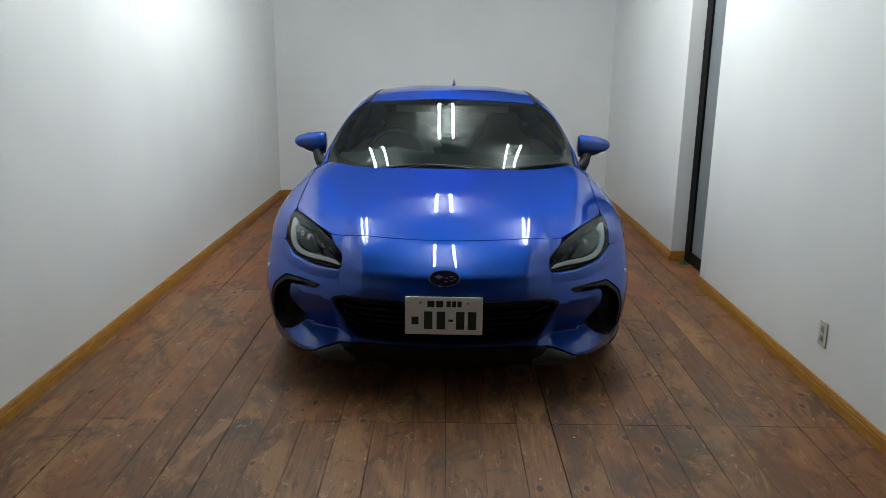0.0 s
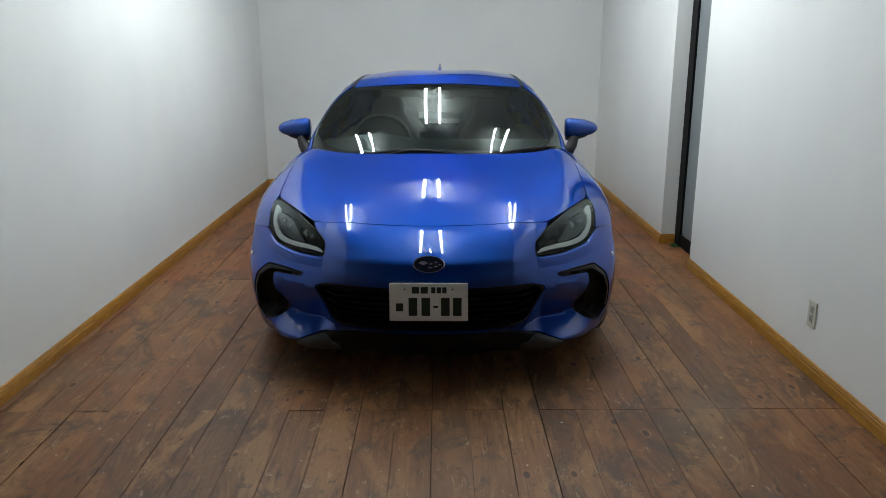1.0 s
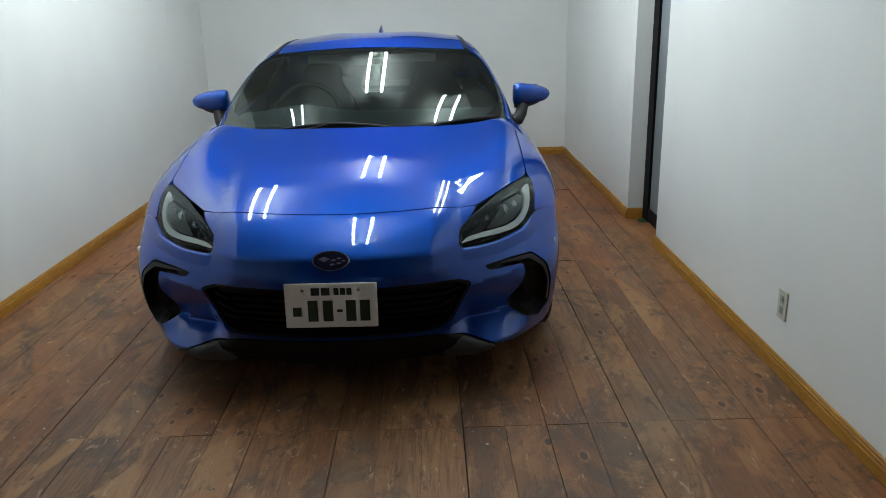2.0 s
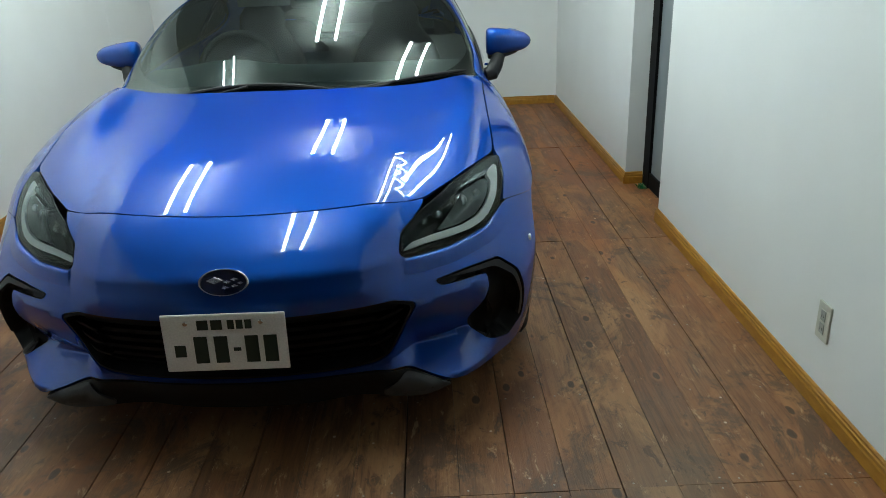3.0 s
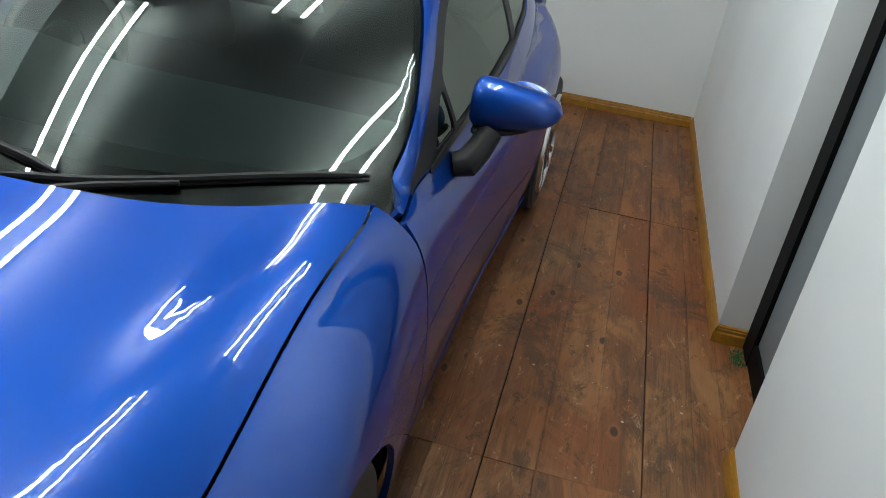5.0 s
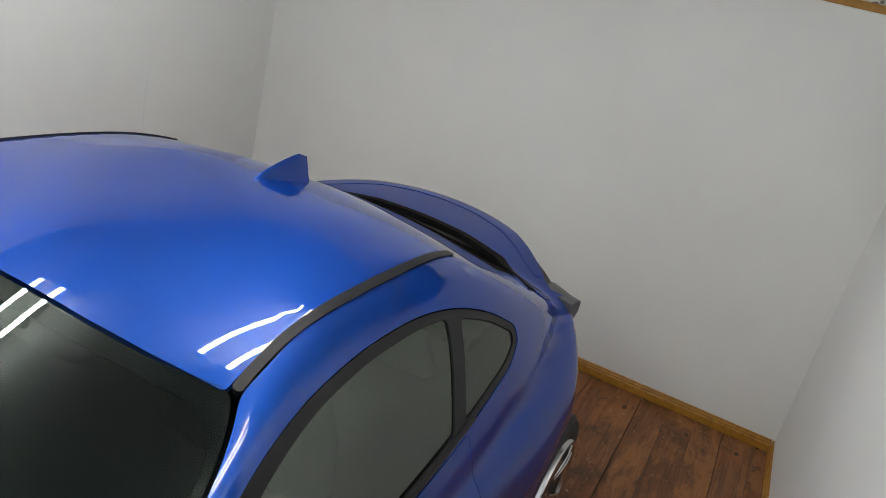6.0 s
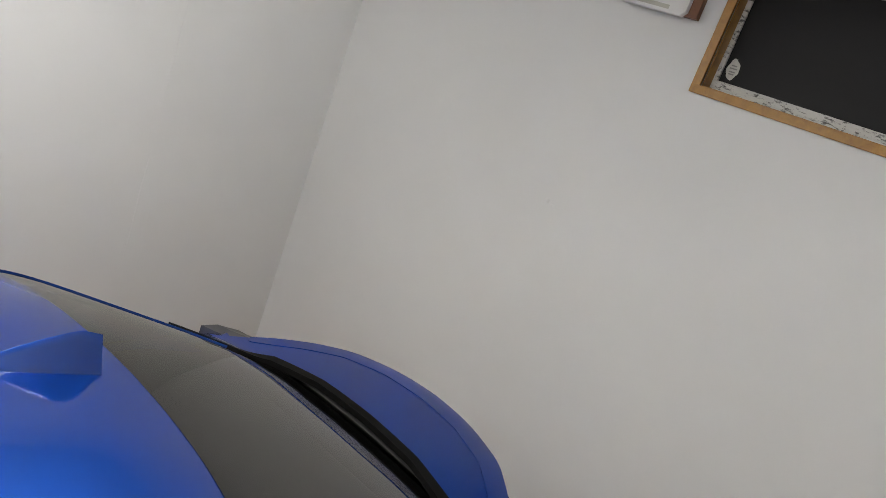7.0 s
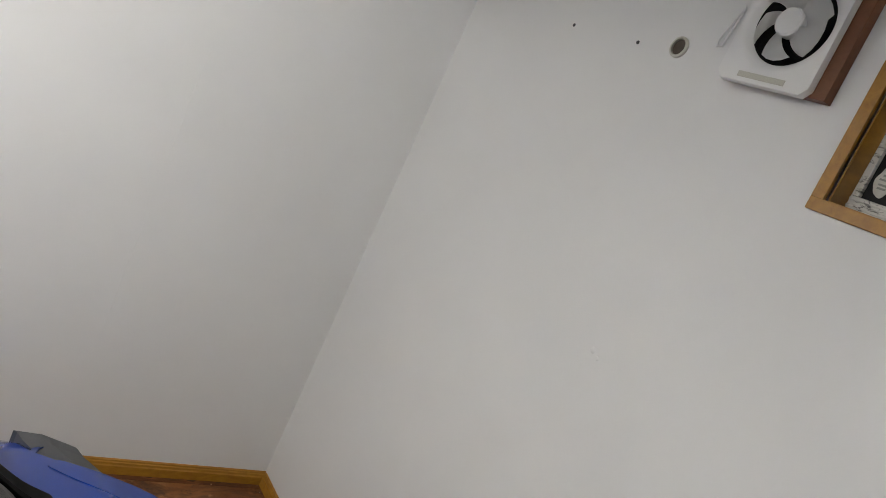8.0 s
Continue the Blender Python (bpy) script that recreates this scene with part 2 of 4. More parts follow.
# ---- the room ----
LEFT, RIGHT, REAR, FRONT, DOOR_A, DOOR_B = -1.80, 1.74, 5.10, -5.2, 1.89, 2.57
WIN = (.074, 1.70, 2.204, 2.70)


def structure(ob):
    return tagged(ob, kind="structure")


structure(part("floor", block((LEFT - .2, FRONT - .2, -.12), (2.4, REAR + .3, -.022)), JOINT, label="dark gaps under the old floor boards"))
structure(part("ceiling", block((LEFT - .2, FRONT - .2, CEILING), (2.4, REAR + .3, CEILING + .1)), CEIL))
structure(part("wall_west", block((LEFT - .15, FRONT - .2, -.02), (LEFT, REAR, CEILING)), WALL, label="white wallpapered wall with faint seams"))
bm = block((RIGHT, FRONT - .2, -.02), (RIGHT + .165, DOOR_A, CEILING))
structure(part("wall_east", bm, WALL, label="white wallpapered wall beside a doorway"))
bm = block((RIGHT, DOOR_B, -.02), (RIGHT + .165, REAR, CEILING))
structure(part("wall_east_far", bm, WALL, label="white wallpapered wall beyond the doorway"))
structure(part("wall_over_door", block((RIGHT, DOOR_A, 2.35), (RIGHT + .165, DOOR_B, CEILING)), WALL))
# two walls added out of view, coloured dark so reflections stay dark
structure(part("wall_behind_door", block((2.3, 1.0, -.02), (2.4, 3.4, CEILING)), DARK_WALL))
structure(part("wall_south", block((LEFT - .2, FRONT - .2, -.02), (2.4, FRONT, CEILING)), DARK_WALL, label="unseen closed end of the room, darkened in its colour"))
x0, x1, z0, z1 = WIN
bm = block((LEFT - .15, REAR, -.02), (x0, REAR + .16, CEILING))
for a, b in (((x1, REAR, -.02), (2.4, REAR + .16, CEILING)), ((x0, REAR, -.02), (x1, REAR + .16, z0)), ((x0, REAR, z1), (x1, REAR + .16, CEILING))):
    block(a, b, bm=bm)
bmesh.ops.remove_doubles(bm, verts=bm.verts, dist=1e-5)
structure(part("wall_north", bm, WALL, label="white wallpapered end wall with a high window"))


def baseboard(a, b, out):
    """A moulded skirting from a to b on the floor; out: the way it faces."""
    a, b, o = Vector((*a, 0)), Vector((*b, 0)), Vector((*out, 0))
    prof = [(0, 0), (.013, 0), (.013, .040), (.010, .046), (.010, .056), (.007, .060), (.007, .067), (.003, .072), (0, .072)]
    bm = bmesh.new()
    rows = [[bm.verts.new(p + o * d + Vector((0, 0, h))) for d, h in prof] for p in (a, b)]
    for k in range(len(prof) - 1):
        bm.faces.new((rows[0][k], rows[0][k + 1], rows[1][k + 1], rows[1][k]))
    bm.faces.new(rows[0]), bm.faces.new(rows[1][::-1])
    bmesh.ops.recalc_face_normals(bm, faces=bm.faces)
    return structure(part("baseboard", bm, TRIM, label="honey-coloured moulded wooden skirting"))


baseboard((LEFT, FRONT), (LEFT, REAR), (1, 0))
baseboard((LEFT + .013, REAR), (RIGHT - .013, REAR), (0, -1))
baseboard((RIGHT, FRONT), (RIGHT, DOOR_A + .013), (-1, 0))
baseboard((RIGHT, DOOR_B - .013), (RIGHT, REAR), (-1, 0))
baseboard((RIGHT, DOOR_B), (RIGHT + .103, DOOR_B), (0, -1))

# faint wallpaper seams and dents
for y, z, h in ((4.135, .85, .6), (4.13, 1.6, .5)):
    structure(part("trim_seam", tube([(LEFT - .0004, y, z - h / 2), (LEFT + .0004, y + .003, z - h / 5), (LEFT + .0006, y - .002, z + h / 6), (LEFT - .0004, y + .004, z + h / 2)], .0012, 5), WALL))
for x, z, r in ((-.349, 1.551, .011), (-.322, 1.537, .007)):
    structure(part("trim_dent", lathe([(r, 0), (r * .8, .0016), (.0, .002)], pose(x, REAR, z, 90), 14), WALL, smooth=True))


# ---- the doorway: a black-framed sliding door with frosted glass ----
door = tagged(thing("door_1", "black-framed sliding door with frosted grey glass", "door"), kind="structure")
DX = RIGHT + .105
for a, b in (((DX, DOOR_B - .12, .0), (DX + .04, DOOR_B - .002, 2.34)), ((DX, DOOR_A - .1, .0), (DX + .04, DOOR_A - .05, 2.34))):
    part("stile", block(a, b, .002), DOOR_BLACK, door)
for z, h in ((.008, .085), (2.26, .08)):
    part("rail", block((DX + .002, DOOR_A - .048, z), (DX + .038, DOOR_B - .122, z + h), .002), DOOR_BLACK, door)
part("pane", block((DX + .016, DOOR_A - .05, .09), (DX + .022, DOOR_B - .12, 2.27)), FROSTED, door, "frosted grey glass")
bm = bmesh.new()
for k in range(110):
    x, y = RIGHT + .055 + .045 * random.random(), DOOR_B - .13 + .09 * random.random()
    a = random.random() * 6.3
    tube([(x, y, -.0215), (x + .004 * math.cos(a), y + .004 * math.sin(a), -.006), (x + .012 * math.cos(a), y + .012 * math.sin(a), .004 + .008 * random.random())], [.003, .0025, .0008], 4, bm)
tagged(part("turf_mat", bm, GREEN, label="scrap of green artificial turf in the doorway"), category="mat")


# ---- wall socket ----
sock = thing("wall_socket", "ivory double wall socket on a white wall", "socket", pose(RIGHT, .212, .283, 90, 0, -90))
part("cover_plate", block((-.035, -.06, 0), (.035, .06, .007), .0025), IVORY, sock)
for dy in (-.021, .021):
    f = part("outlet_face", block((-.013, dy - .017, .0071), (.013, dy + .017, .0095), .001), SOCKET, sock)
    for dx in (-.0055, .0055):
        part("slot", block((dx - .001, dy - .006, .0096), (dx + .001, dy + .004, .0099)), SLOT, f)


# ---- window ----
win = tagged(thing("window_1", "high sliding window with honey wood casing and worn aluminium sashes", "window"), kind="structure")
c = .033
for a, b in (((x0 - c, z0 - c), (x1 + c, z0)), ((x0 - c, z1), (x1 + c, z1 + c)), ((x0 - c, z0), (x0, z1)), ((x1, z0), (x1 + c, z1))):
    part("casing", block((a[0], REAR - .012, a[1]), (b[0], REAR + .012, b[1]), .0015), TRIM, win, "honey-coloured wooden casing")
YS = REAR + .085
for a, b in (((x0, z0), (x1, z0 + .004)), ((x0, z0 + .0045), (x0 + .004, z1 - .0045)), ((x1 - .004, z0 + .0045), (x1, z1 - .0045)), ((x0, z1 - .004), (x1, z1))):
    part("reveal", block((a[0], REAR + .0122, a[1]), (b[0], YS - .0005, b[1])), TRIM, win)
for a, b in (((x0, z0), (x1, z0 + .045)), ((x0, z0 + .0455), (x0 + .022, z1)), ((x1 - .032, z0 + .0455), (x1, z1)), ((.892, z0 + .0455), (.912, z1)), ((x0 + .0225, z1 - .03), (.8915, z1)), ((.9125, z1 - .03), (x1 - .0325, z1))):
    part("sash_frame", block((a[0], YS, a[1]), (b[0], YS + .04, b[1]), .003), SASH, win, "worn, stained aluminium frame")
for z in (z0 + .016, z0 + .034):
    part("sash_track", block((x0 + .005, YS - .006, z), (x1 - .005, YS - .0002, z + .006), .001), SASH, win)
for a, b in ((x0 + .0225, .8915), (.9125, x1 - .0325)):
    part("pane", block((a, YS + .012, z0 + .0455), (b, YS + .017, z1 - .0305)), NIGHT_PANE, win, "glass pane, dark with night outside")
st = thing("pane_sticker", "peeling printed paper sticker on the window pane", "sticker", pose(.131, YS + .0115, z0 + .100, 90))
bm = bmesh.new()
edge = [bm.verts.new((.024 * math.cos(a) * (1 + .22 * noise.noise((a * 1.7, 3, 1))), .040 * math.sin(a) * (1 + .25 * noise.noise((a * 1.3, 7, 2))), 0)) for a in [k * math.pi / 12 for k in range(24)]]
top = bmesh.ops.extrude_face_region(bm, geom=[bm.faces.new(edge)])
bmesh.ops.translate(bm, verts=[v for v in top["geom"] if isinstance(v, bmesh.types.BMVert)], vec=(0, 0, .0012))
part("paper", bm, PAPER, st)
for z, w in ((.015, .022), (.004, .030), (-.009, .024), (-.018, .022)):
    part("print", block((-w / 2, z - .003, .0013), (w / 2, z + .002, .0017)), SOCKET, st)


# ---- ventilating fan ----
fan = thing("ventilating_fan", "white square wall ventilating fan with five blades, cover off", "fan", pose(-.222, REAR, 2.585, 90))
FW, FD = .172, .058
part("mounting_frame", block((-.135, -FW + .012, 0), (.185, FW + .01, .035), .002), BROWN_WOOD, fan, "dark brown wooden frame")
bm = bmesh.new()
n, outer, inner, deep = 48, [], [], []
for k in range(n):
    a = 2 * math.pi * k / n
    cx, sx = math.cos(a), math.sin(a)
    s = min(.147 / max(abs(cx), .01), .168 / max(abs(sx), .01))
    row = [(s * cx, s * sx, .036), (s * cx, s * sx, FD - .006), (s * .985 * cx, s * .985 * sx, FD), (.140 * cx, .012 + .140 * sx, FD), (.126 * cx, .012 + .126 * sx, FD - .006), (.112 * cx, .012 + .112 * sx, FD - .022), (.108 * cx, .012 + .108 * sx, .036)]
    outer.append([bm.verts.new(v) for v in row])
for k in range(n):
    for j in range(6):
        a, b = outer[k], outer[(k + 1) % n]
        bm.faces.new((a[j], b[j], b[j + 1], a[j + 1]))
part("body", bm, FAN_WHITE, fan, smooth=True)
part("duct", lathe([(.124, .0352), (.124, .0357), (.0, .0359)], pose(0, .012, .0005), 32), SLOT, fan, "dark duct behind the blades")
for k in range(5):
    bm = bmesh.new()
    grid = []
    for i in range(7):
        r = .034 + .070 * i / 6
        row = []
        for j in range(5):
            a = radians(72 * k) + radians(-6 + 15 * j + 30 * i / 6)
            row.append(bm.verts.new((r * math.cos(a), .012 + r * math.sin(a), .040 + .024 * (j / 4) - .004 * i / 6)))
        grid.append(row)
    for i in range(6):
        for j in range(4):
            bm.faces.new((grid[i][j], grid[i + 1][j], grid[i + 1][j + 1], grid[i][j + 1]))
    geo = bmesh.ops.solidify(bm, geom=bm.faces[:], thickness=.0018)
    part("blade", bm, FAN_WHITE, fan, smooth=True)
part("hub", lathe([(.040, .038), (.040, .062), (.036, .067), (0, .068)], pose(0, .012, 0), 28), FAN_WHITE, fan, smooth=True)
part("label_strip", block((-.075, -FW + .018, FD + .0002), (.075, -FW + .034, FD + .0022), .001), IVORY, fan)
cord = thing("pull_cord", "looped white pull cord hanging beside the fan", "cord", pose(-.44, REAR - .004, 2.56, 90))
part("cord", tube([(.025, .075, .012), (.0, .02, .006), (-.018, -.028, .004), (-.012, -.048, .004), (.004, -.045, .004), (.006, -.02, .005), (.03, .07, .014)], .0032, 6), FAN_WHITE, cord, smooth=True)

pipe = thing("pipe_sleeve", "round plastic sleeve of a capped wall hole", "sleeve", pose(-.592, REAR, 2.487, 90))
part("ring", lathe([(.026, 0), (.034, 0), (.034, .006), (.031, .009), (.026, .009), (.026, .0005)], pose(0, 0, 0), 28), IVORY, pipe, smooth=True)
part("hole", lathe([(.0255, .0004), (.0255, .0012), (0, .0014)], pose(0, 0, 0), 28), PLUG, pipe, "dirty brown plug")
for x, z in ((-.770, 2.474), (-1.112, 2.484)):
    s = thing("wall_screw", "small dark screw head sticking out of wallpaper", "screw", pose(x, REAR, z, 90), "old screws")
    part("head", lathe([(.0065, 0), (.0065, .002), (.004, .0045), (0, .005)], pose(0, 0, 0), 12), GREY_TRIM, s, smooth=True)


# ---- ceiling lamps ----
def ceiling_lamp(x, y):
    lamp = thing("ceiling_lamp", "lit twin-tube fluorescent lamp fixed under the ceiling", "lamp", pose(x, y, 0), "ceiling lamps")
    bm = bmesh.new()
    top = TUBE_Z + .115
    prof = [(-.035, top), (-.035, top - .02), (-.02, top - .03), (.02, top - .03), (.035, top - .02), (.035, top)]
    rows = [[bm.verts.new((px, py, pz)) for px, pz in prof] for py in (-.625, .625)]
    for k in range(5):
        bm.faces.new((rows[0][k], rows[0][k + 1], rows[1][k + 1], rows[1][k]))
    bm.faces.new(rows[0][::-1]), bm.faces.new(rows[1])
    bm.faces.new([rows[0][5], rows[0][0], rows[1][0], rows[1][5]])
    part("batten", bm, LAMP_WHITE, lamp)
    part("mounting_plate", block((-.03, -.6, top + .001), (.03, .6, CEILING), .001), LAMP_WHITE, lamp)
    for dx in (-.085, .085):
        part("tube", tube([(dx, -.585, TUBE_Z), (dx, .585, TUBE_Z)], .0145, 14), TUBE, lamp, "lit fluorescent tube", smooth=True)
        for dy in (-.6, .6):
            part("lamp_holder", block((min(dx * 1.17, dx * .3), dy - .012, TUBE_Z - .016), (max(dx * 1.17, dx * .3), dy + .012, top - .022), .003), LAMP_WHITE, lamp)


for spot in LAMPS:
    ceiling_lamp(*spot)


# ---- the car's form ----
def spline(*pts):
    """A smooth function of one number through the pairs given (natural cubic, straight beyond the ends)."""
    xs, ys = np.array([p[0] for p in pts], float), np.array([p[1] for p in pts], float)
    n, h = len(xs), np.diff(xs)
    a, b = np.zeros((n, n)), np.zeros(n)
    a[0, 0] = a[-1, -1] = 1
    for i in range(1, n - 1):
        a[i, i - 1:i + 2] = h[i - 1], 2 * (h[i - 1] + h[i]), h[i]
        b[i] = 6 * ((ys[i + 1] - ys[i]) / h[i] - (ys[i] - ys[i - 1]) / h[i - 1])
    m = np.linalg.solve(a, b)
    s0 = (ys[1] - ys[0]) / h[0] - h[0] * m[1] / 6
    s1 = (ys[-1] - ys[-2]) / h[-1] + h[-1] * m[-2] / 6

    def f(v):
        v = np.asarray(v, float)
        c = np.clip(v, xs[0], xs[-1])
        i = np.clip(np.searchsorted(xs, c) - 1, 0, n - 2)
        d0, d1, hh = c - xs[i], xs[i + 1] - c, h[i]
        out = (m[i] * d1 ** 3 + m[i + 1] * d0 ** 3) / (6 * hh) + (ys[i] / hh - m[i] * hh / 6) * d1 + (ys[i + 1] / hh - m[i + 1] * hh / 6) * d0
        return out + s0 * np.minimum(v - xs[0], 0) + s1 * np.maximum(v - xs[-1], 0)
    return f


def smax(a, b, k):
    """The larger of two, rounded over a width k."""
    h = np.maximum(k - np.abs(a - b), 0) / k
    return np.maximum(a, b) + h ** 3 * k / 6


def smin(a, b, k):
    return -smax(-a, -b, k)


# the car's form: its half width, its hood and deck, its nose and tail, and the cabin on top
half_width = spline((0, .76), (.3, .848), (.45, .882), (.65, .909), (.9, .912), (1.3, .884), (1.8, .860), (2.4, .863), (2.9, .880), (3.25, .887), (3.6, .858), (4.1, .76))
side_lean = spline((.1, -.06), (.2, -.03), (.35, -.008), (.55, 0), (.7, -.012), (.8, -.035), (.9, -.085), (1.0, -.17))
deck = spline((.05, .597), (.2, .676), (.3, .7185), (.45, .769), (.6, .808), (.8, .846), (1.0, .880), (1.12, .900), (1.25, .924), (1.4, .932), (1.7, .89), (2.1, .875), (2.6, .89), (3.1, .93), (3.5, .955), (3.8, .992), (4.1, 1.012), (4.3, 1.02))
crown = spline((0, .12), (.6, .12), (1.2, .10), (2.5, .12), (3.4, .19), (4.0, .17))
ridge = spline((.2, .0), (.5, .044), (.9, .046), (1.2, .022), (1.5, .0), (2.0, 0), (3.0, 0), (4.2, 0))
nose = spline((.10, .15), (.2, .095), (.28, .05), (.36, .03), (.45, .03), (.55, .05), (.62, .085), (.68, .15), (.72, .23), (.77, .36))
sweep = spline((.15, .36), (.3, .38), (.45, .42), (.57, .56), (.7, .6), (.8, .6))
tail = spline((.15, 4.0), (.3, 4.1), (.5, 4.16), (.75, 4.14), (.9, 4.13), (1.0, 4.13))
cabin = spline((.9, .735), (1.2, .875), (1.45, 1.008), (1.7, 1.121), (1.95, 1.212), (2.12, 1.260), (2.4, 1.290), (2.7, 1.285), (2.95, 1.246), (3.2, 1.17), (3.5, 1.060), (3.8, .945), (4.0, .87))
cabin_lean = spline((.8, .81), (.9, .785), (1.0, .742), (1.1, .688), (1.2, .612), (1.28, .52), (1.35, .40))
cabin_plan = spline((1.1, .93), (1.4, .965), (1.8, .99), (2.2, 1.0), (2.8, .985), (3.2, .95), (3.6, .87), (4.0, .77))
hump = spline((1.9, 0), (2.2, 0), (2.5, 1), (2.8, 1), (3.1, 0), (3.3, 0))
bow = spline((1.1, .42), (1.5, .30), (2.0, .14), (2.6, 0), (3.1, -.2), (3.8, -.25))


def ramp01(v, a, b):
    t = np.clip((v - a) / (b - a), 0, 1)
    return t * t * (3 - 2 * t)


def low_form(p):
    """The car below its windows."""
    x, y, z = np.abs(p[..., 0]), p[..., 1], p[..., 2]
    side = x - half_width(y) - side_lean(z)
    top = (z - deck(y) + crown(y) * x * x - ridge(y) * np.exp(-((x - .70) / .105) ** 2)) * .95
    foot, brow = .272 + .06 * (x - .5), .432 + .10 * (x - .5)
    hollow = np.clip((brow - z) / (brow - foot), 0, 1) * np.clip((z - foot + .08) / .08, 0, 1) * ramp01(x, .41, .50) * (1 - ramp01(x, .66, .75))
    blade = np.clip((foot - z) / .075, 0, 1) * ramp01(x, .28, .58) * (1 - ramp01(x, .62, .82))
    middle = np.clip((.47 - x) / .11, 0, 1) * (ramp01(z, .44, .53) * .026 * np.minimum(x, .36) / .36 + np.clip(z - .55, 0, .2) * .36 + .016 * np.exp(-((z - .57) / .025) ** 2))
    front = (.075 * hollow - .115 * blade - middle + nose(z) + sweep(z) * x * x + .15 * x ** 4 - y) * .8
    back = (y - tail(z) + .52 * x * x + .45 * x ** 4) * .75
    low = smax(smax(smax(smax(side, top, .16), front, .14), back, .12), .10 - z, .04)
    return low


def cab_form(p):
    """The cabin alone, which the windscreen and the rear window follow down into their wells."""
    x, y, z = np.abs(p[..., 0]), p[..., 1], p[..., 2]
    roof = (z - cabin(y - bow(y) * x * x) + (.085 + .035 * ramp01(y, 1.5, 2.7)) * x * x - .007 * np.exp(-((x - .27) / .13) ** 2) * hump(y)) * .8
    glass = (x - cabin_lean(z) * cabin_plan(y)) * .85
    return np.maximum(smax(roof, glass, .035 + .045 * ramp01(y, 1.9, 2.7)), np.maximum(np.maximum(.95 - y, y - 3.95), .6 - z))


def car_form(p):
    """Below zero inside the car, above zero outside; p is an array of places."""
    return smin(low_form(p), cab_form(p), .018)


def march(o, d, far=6.0, steps=240, form=car_form):
    """Where rays from o along d first meet the car; NaN where they miss."""
    o, d = np.broadcast_arrays(np.asarray(o, float), np.asarray(d, float))
    lo, hi = np.zeros(o.shape[:-1]), np.full(o.shape[:-1], np.nan)
    for i in range(1, steps + 1):
        t = far * i / steps
        inside = form(o + d * t) < 0
        first = inside & np.isnan(hi)
        hi[first], lo[first] = t, t - far / steps
        if not np.isnan(hi).any():
            break
    for _ in range(22):
        mid = (lo + hi) / 2
        inside = form(o + d * mid[..., None]) < 0
        hi, lo = np.where(inside, mid, hi), np.where(inside, lo, mid)
    return o + d * hi[..., None]


def normals(p, form=car_form):
    e = 1e-4
    g = np.stack([form(p + e * a) - form(p - e * a) for a in np.eye(3)], -1)
    return g / np.maximum(np.linalg.norm(g, axis=-1, keepdims=True), 1e-9)


# ---- the car's panels: outlines laid onto its form ----
CAR_LABEL = "glossy blue sports coupe parked on an old board floor"
car = thing("car", CAR_LABEL, "car", pose(.005, 0, 0, 0, 0, -1.1))


def over(uv):      # seen from above: x, y
    o = np.column_stack([uv[:, 0], uv[:, 1], np.full(len(uv), 1.7)])
    return o, np.tile((0., 0., -1.), (len(uv), 1)), 1.7


def beside(uv):    # seen from its left side: y, z
    o = np.column_stack([np.full(len(uv), 1.3), uv[:, 0], uv[:, 1]])
    return o, np.tile((-1., 0., 0.), (len(uv), 1)), 1.3


def around(uv):    # wrapped about the nose: an arc length and z
    a = uv[:, 0] / .9
    way = np.column_stack([-np.sin(a), np.cos(a), 0 * a])
    return np.column_stack([0 * a, 0 * a + .95, uv[:, 1]]) - 1.5 * way, way, 1.5


def behind(uv):    # wrapped about the tail
    a = uv[:, 0] / .9
    way = np.column_stack([-np.sin(a), -np.cos(a), 0 * a])
    return np.column_stack([0 * a, 0 * a + 3.2, uv[:, 1]]) - 1.5 * way, way, 1.5


def bend(*pts):
    """Places on the nose as arc length and z."""
    return [(.9 * math.atan2(x, .95 - y), z) for x, y, z in pts]


def both(half):
    """A half outline from the middle outwards and back to the middle, closed with its mirror image."""
    return list(half) + [(-p[0], *p[1:]) for p in half[::-1] if abs(p[0]) > 1e-6]


def outline(pts, r=.012, step=.014):
    """A closed outline with its corners rounded by r, or by a corner's own third number, in short steps."""
    out, n = [], len(pts)
    p = [np.array(q[:2], float) for q in pts]
    for i in range(n):
        a, b, c = p[i - 1], p[i], p[(i + 1) % n]
        rr = pts[i][2] if len(pts[i]) > 2 else r
        u, v = a - b, c - b
        lu, lv = np.linalg.norm(u), np.linalg.norm(v)
        d = min(rr, .49 * lu, .49 * lv)
        s, e = b + u / lu * d, b + v / lv * d
        k = max(2, int(math.ceil(d / step * 1.5)) + 1)
        for t in np.linspace(0, 1, k):
            out.append((1 - t) ** 2 * s + 2 * t * (1 - t) * b + t * t * e)
        nx = p[(i + 1) % n]
        rn = pts[(i + 1) % n][2] if len(pts[(i + 1) % n]) > 2 else r
        dn = min(rn, .49 * lv, .49 * np.linalg.norm(p[(i + 2) % n] - nx))
        run = np.linalg.norm(nx - v / lv * dn - e)
        for t in np.arange(1, int(run / step)) / max(1, int(run / step)):
            out.append(e + v / lv * run * t)
    keep = [out[0]]
    for q in out[1:]:
        if np.linalg.norm(q - keep[-1]) > 1e-4:
            keep.append(q)
    if np.linalg.norm(keep[0] - keep[-1]) < 1e-4:
        keep.pop()
    return np.array(keep)


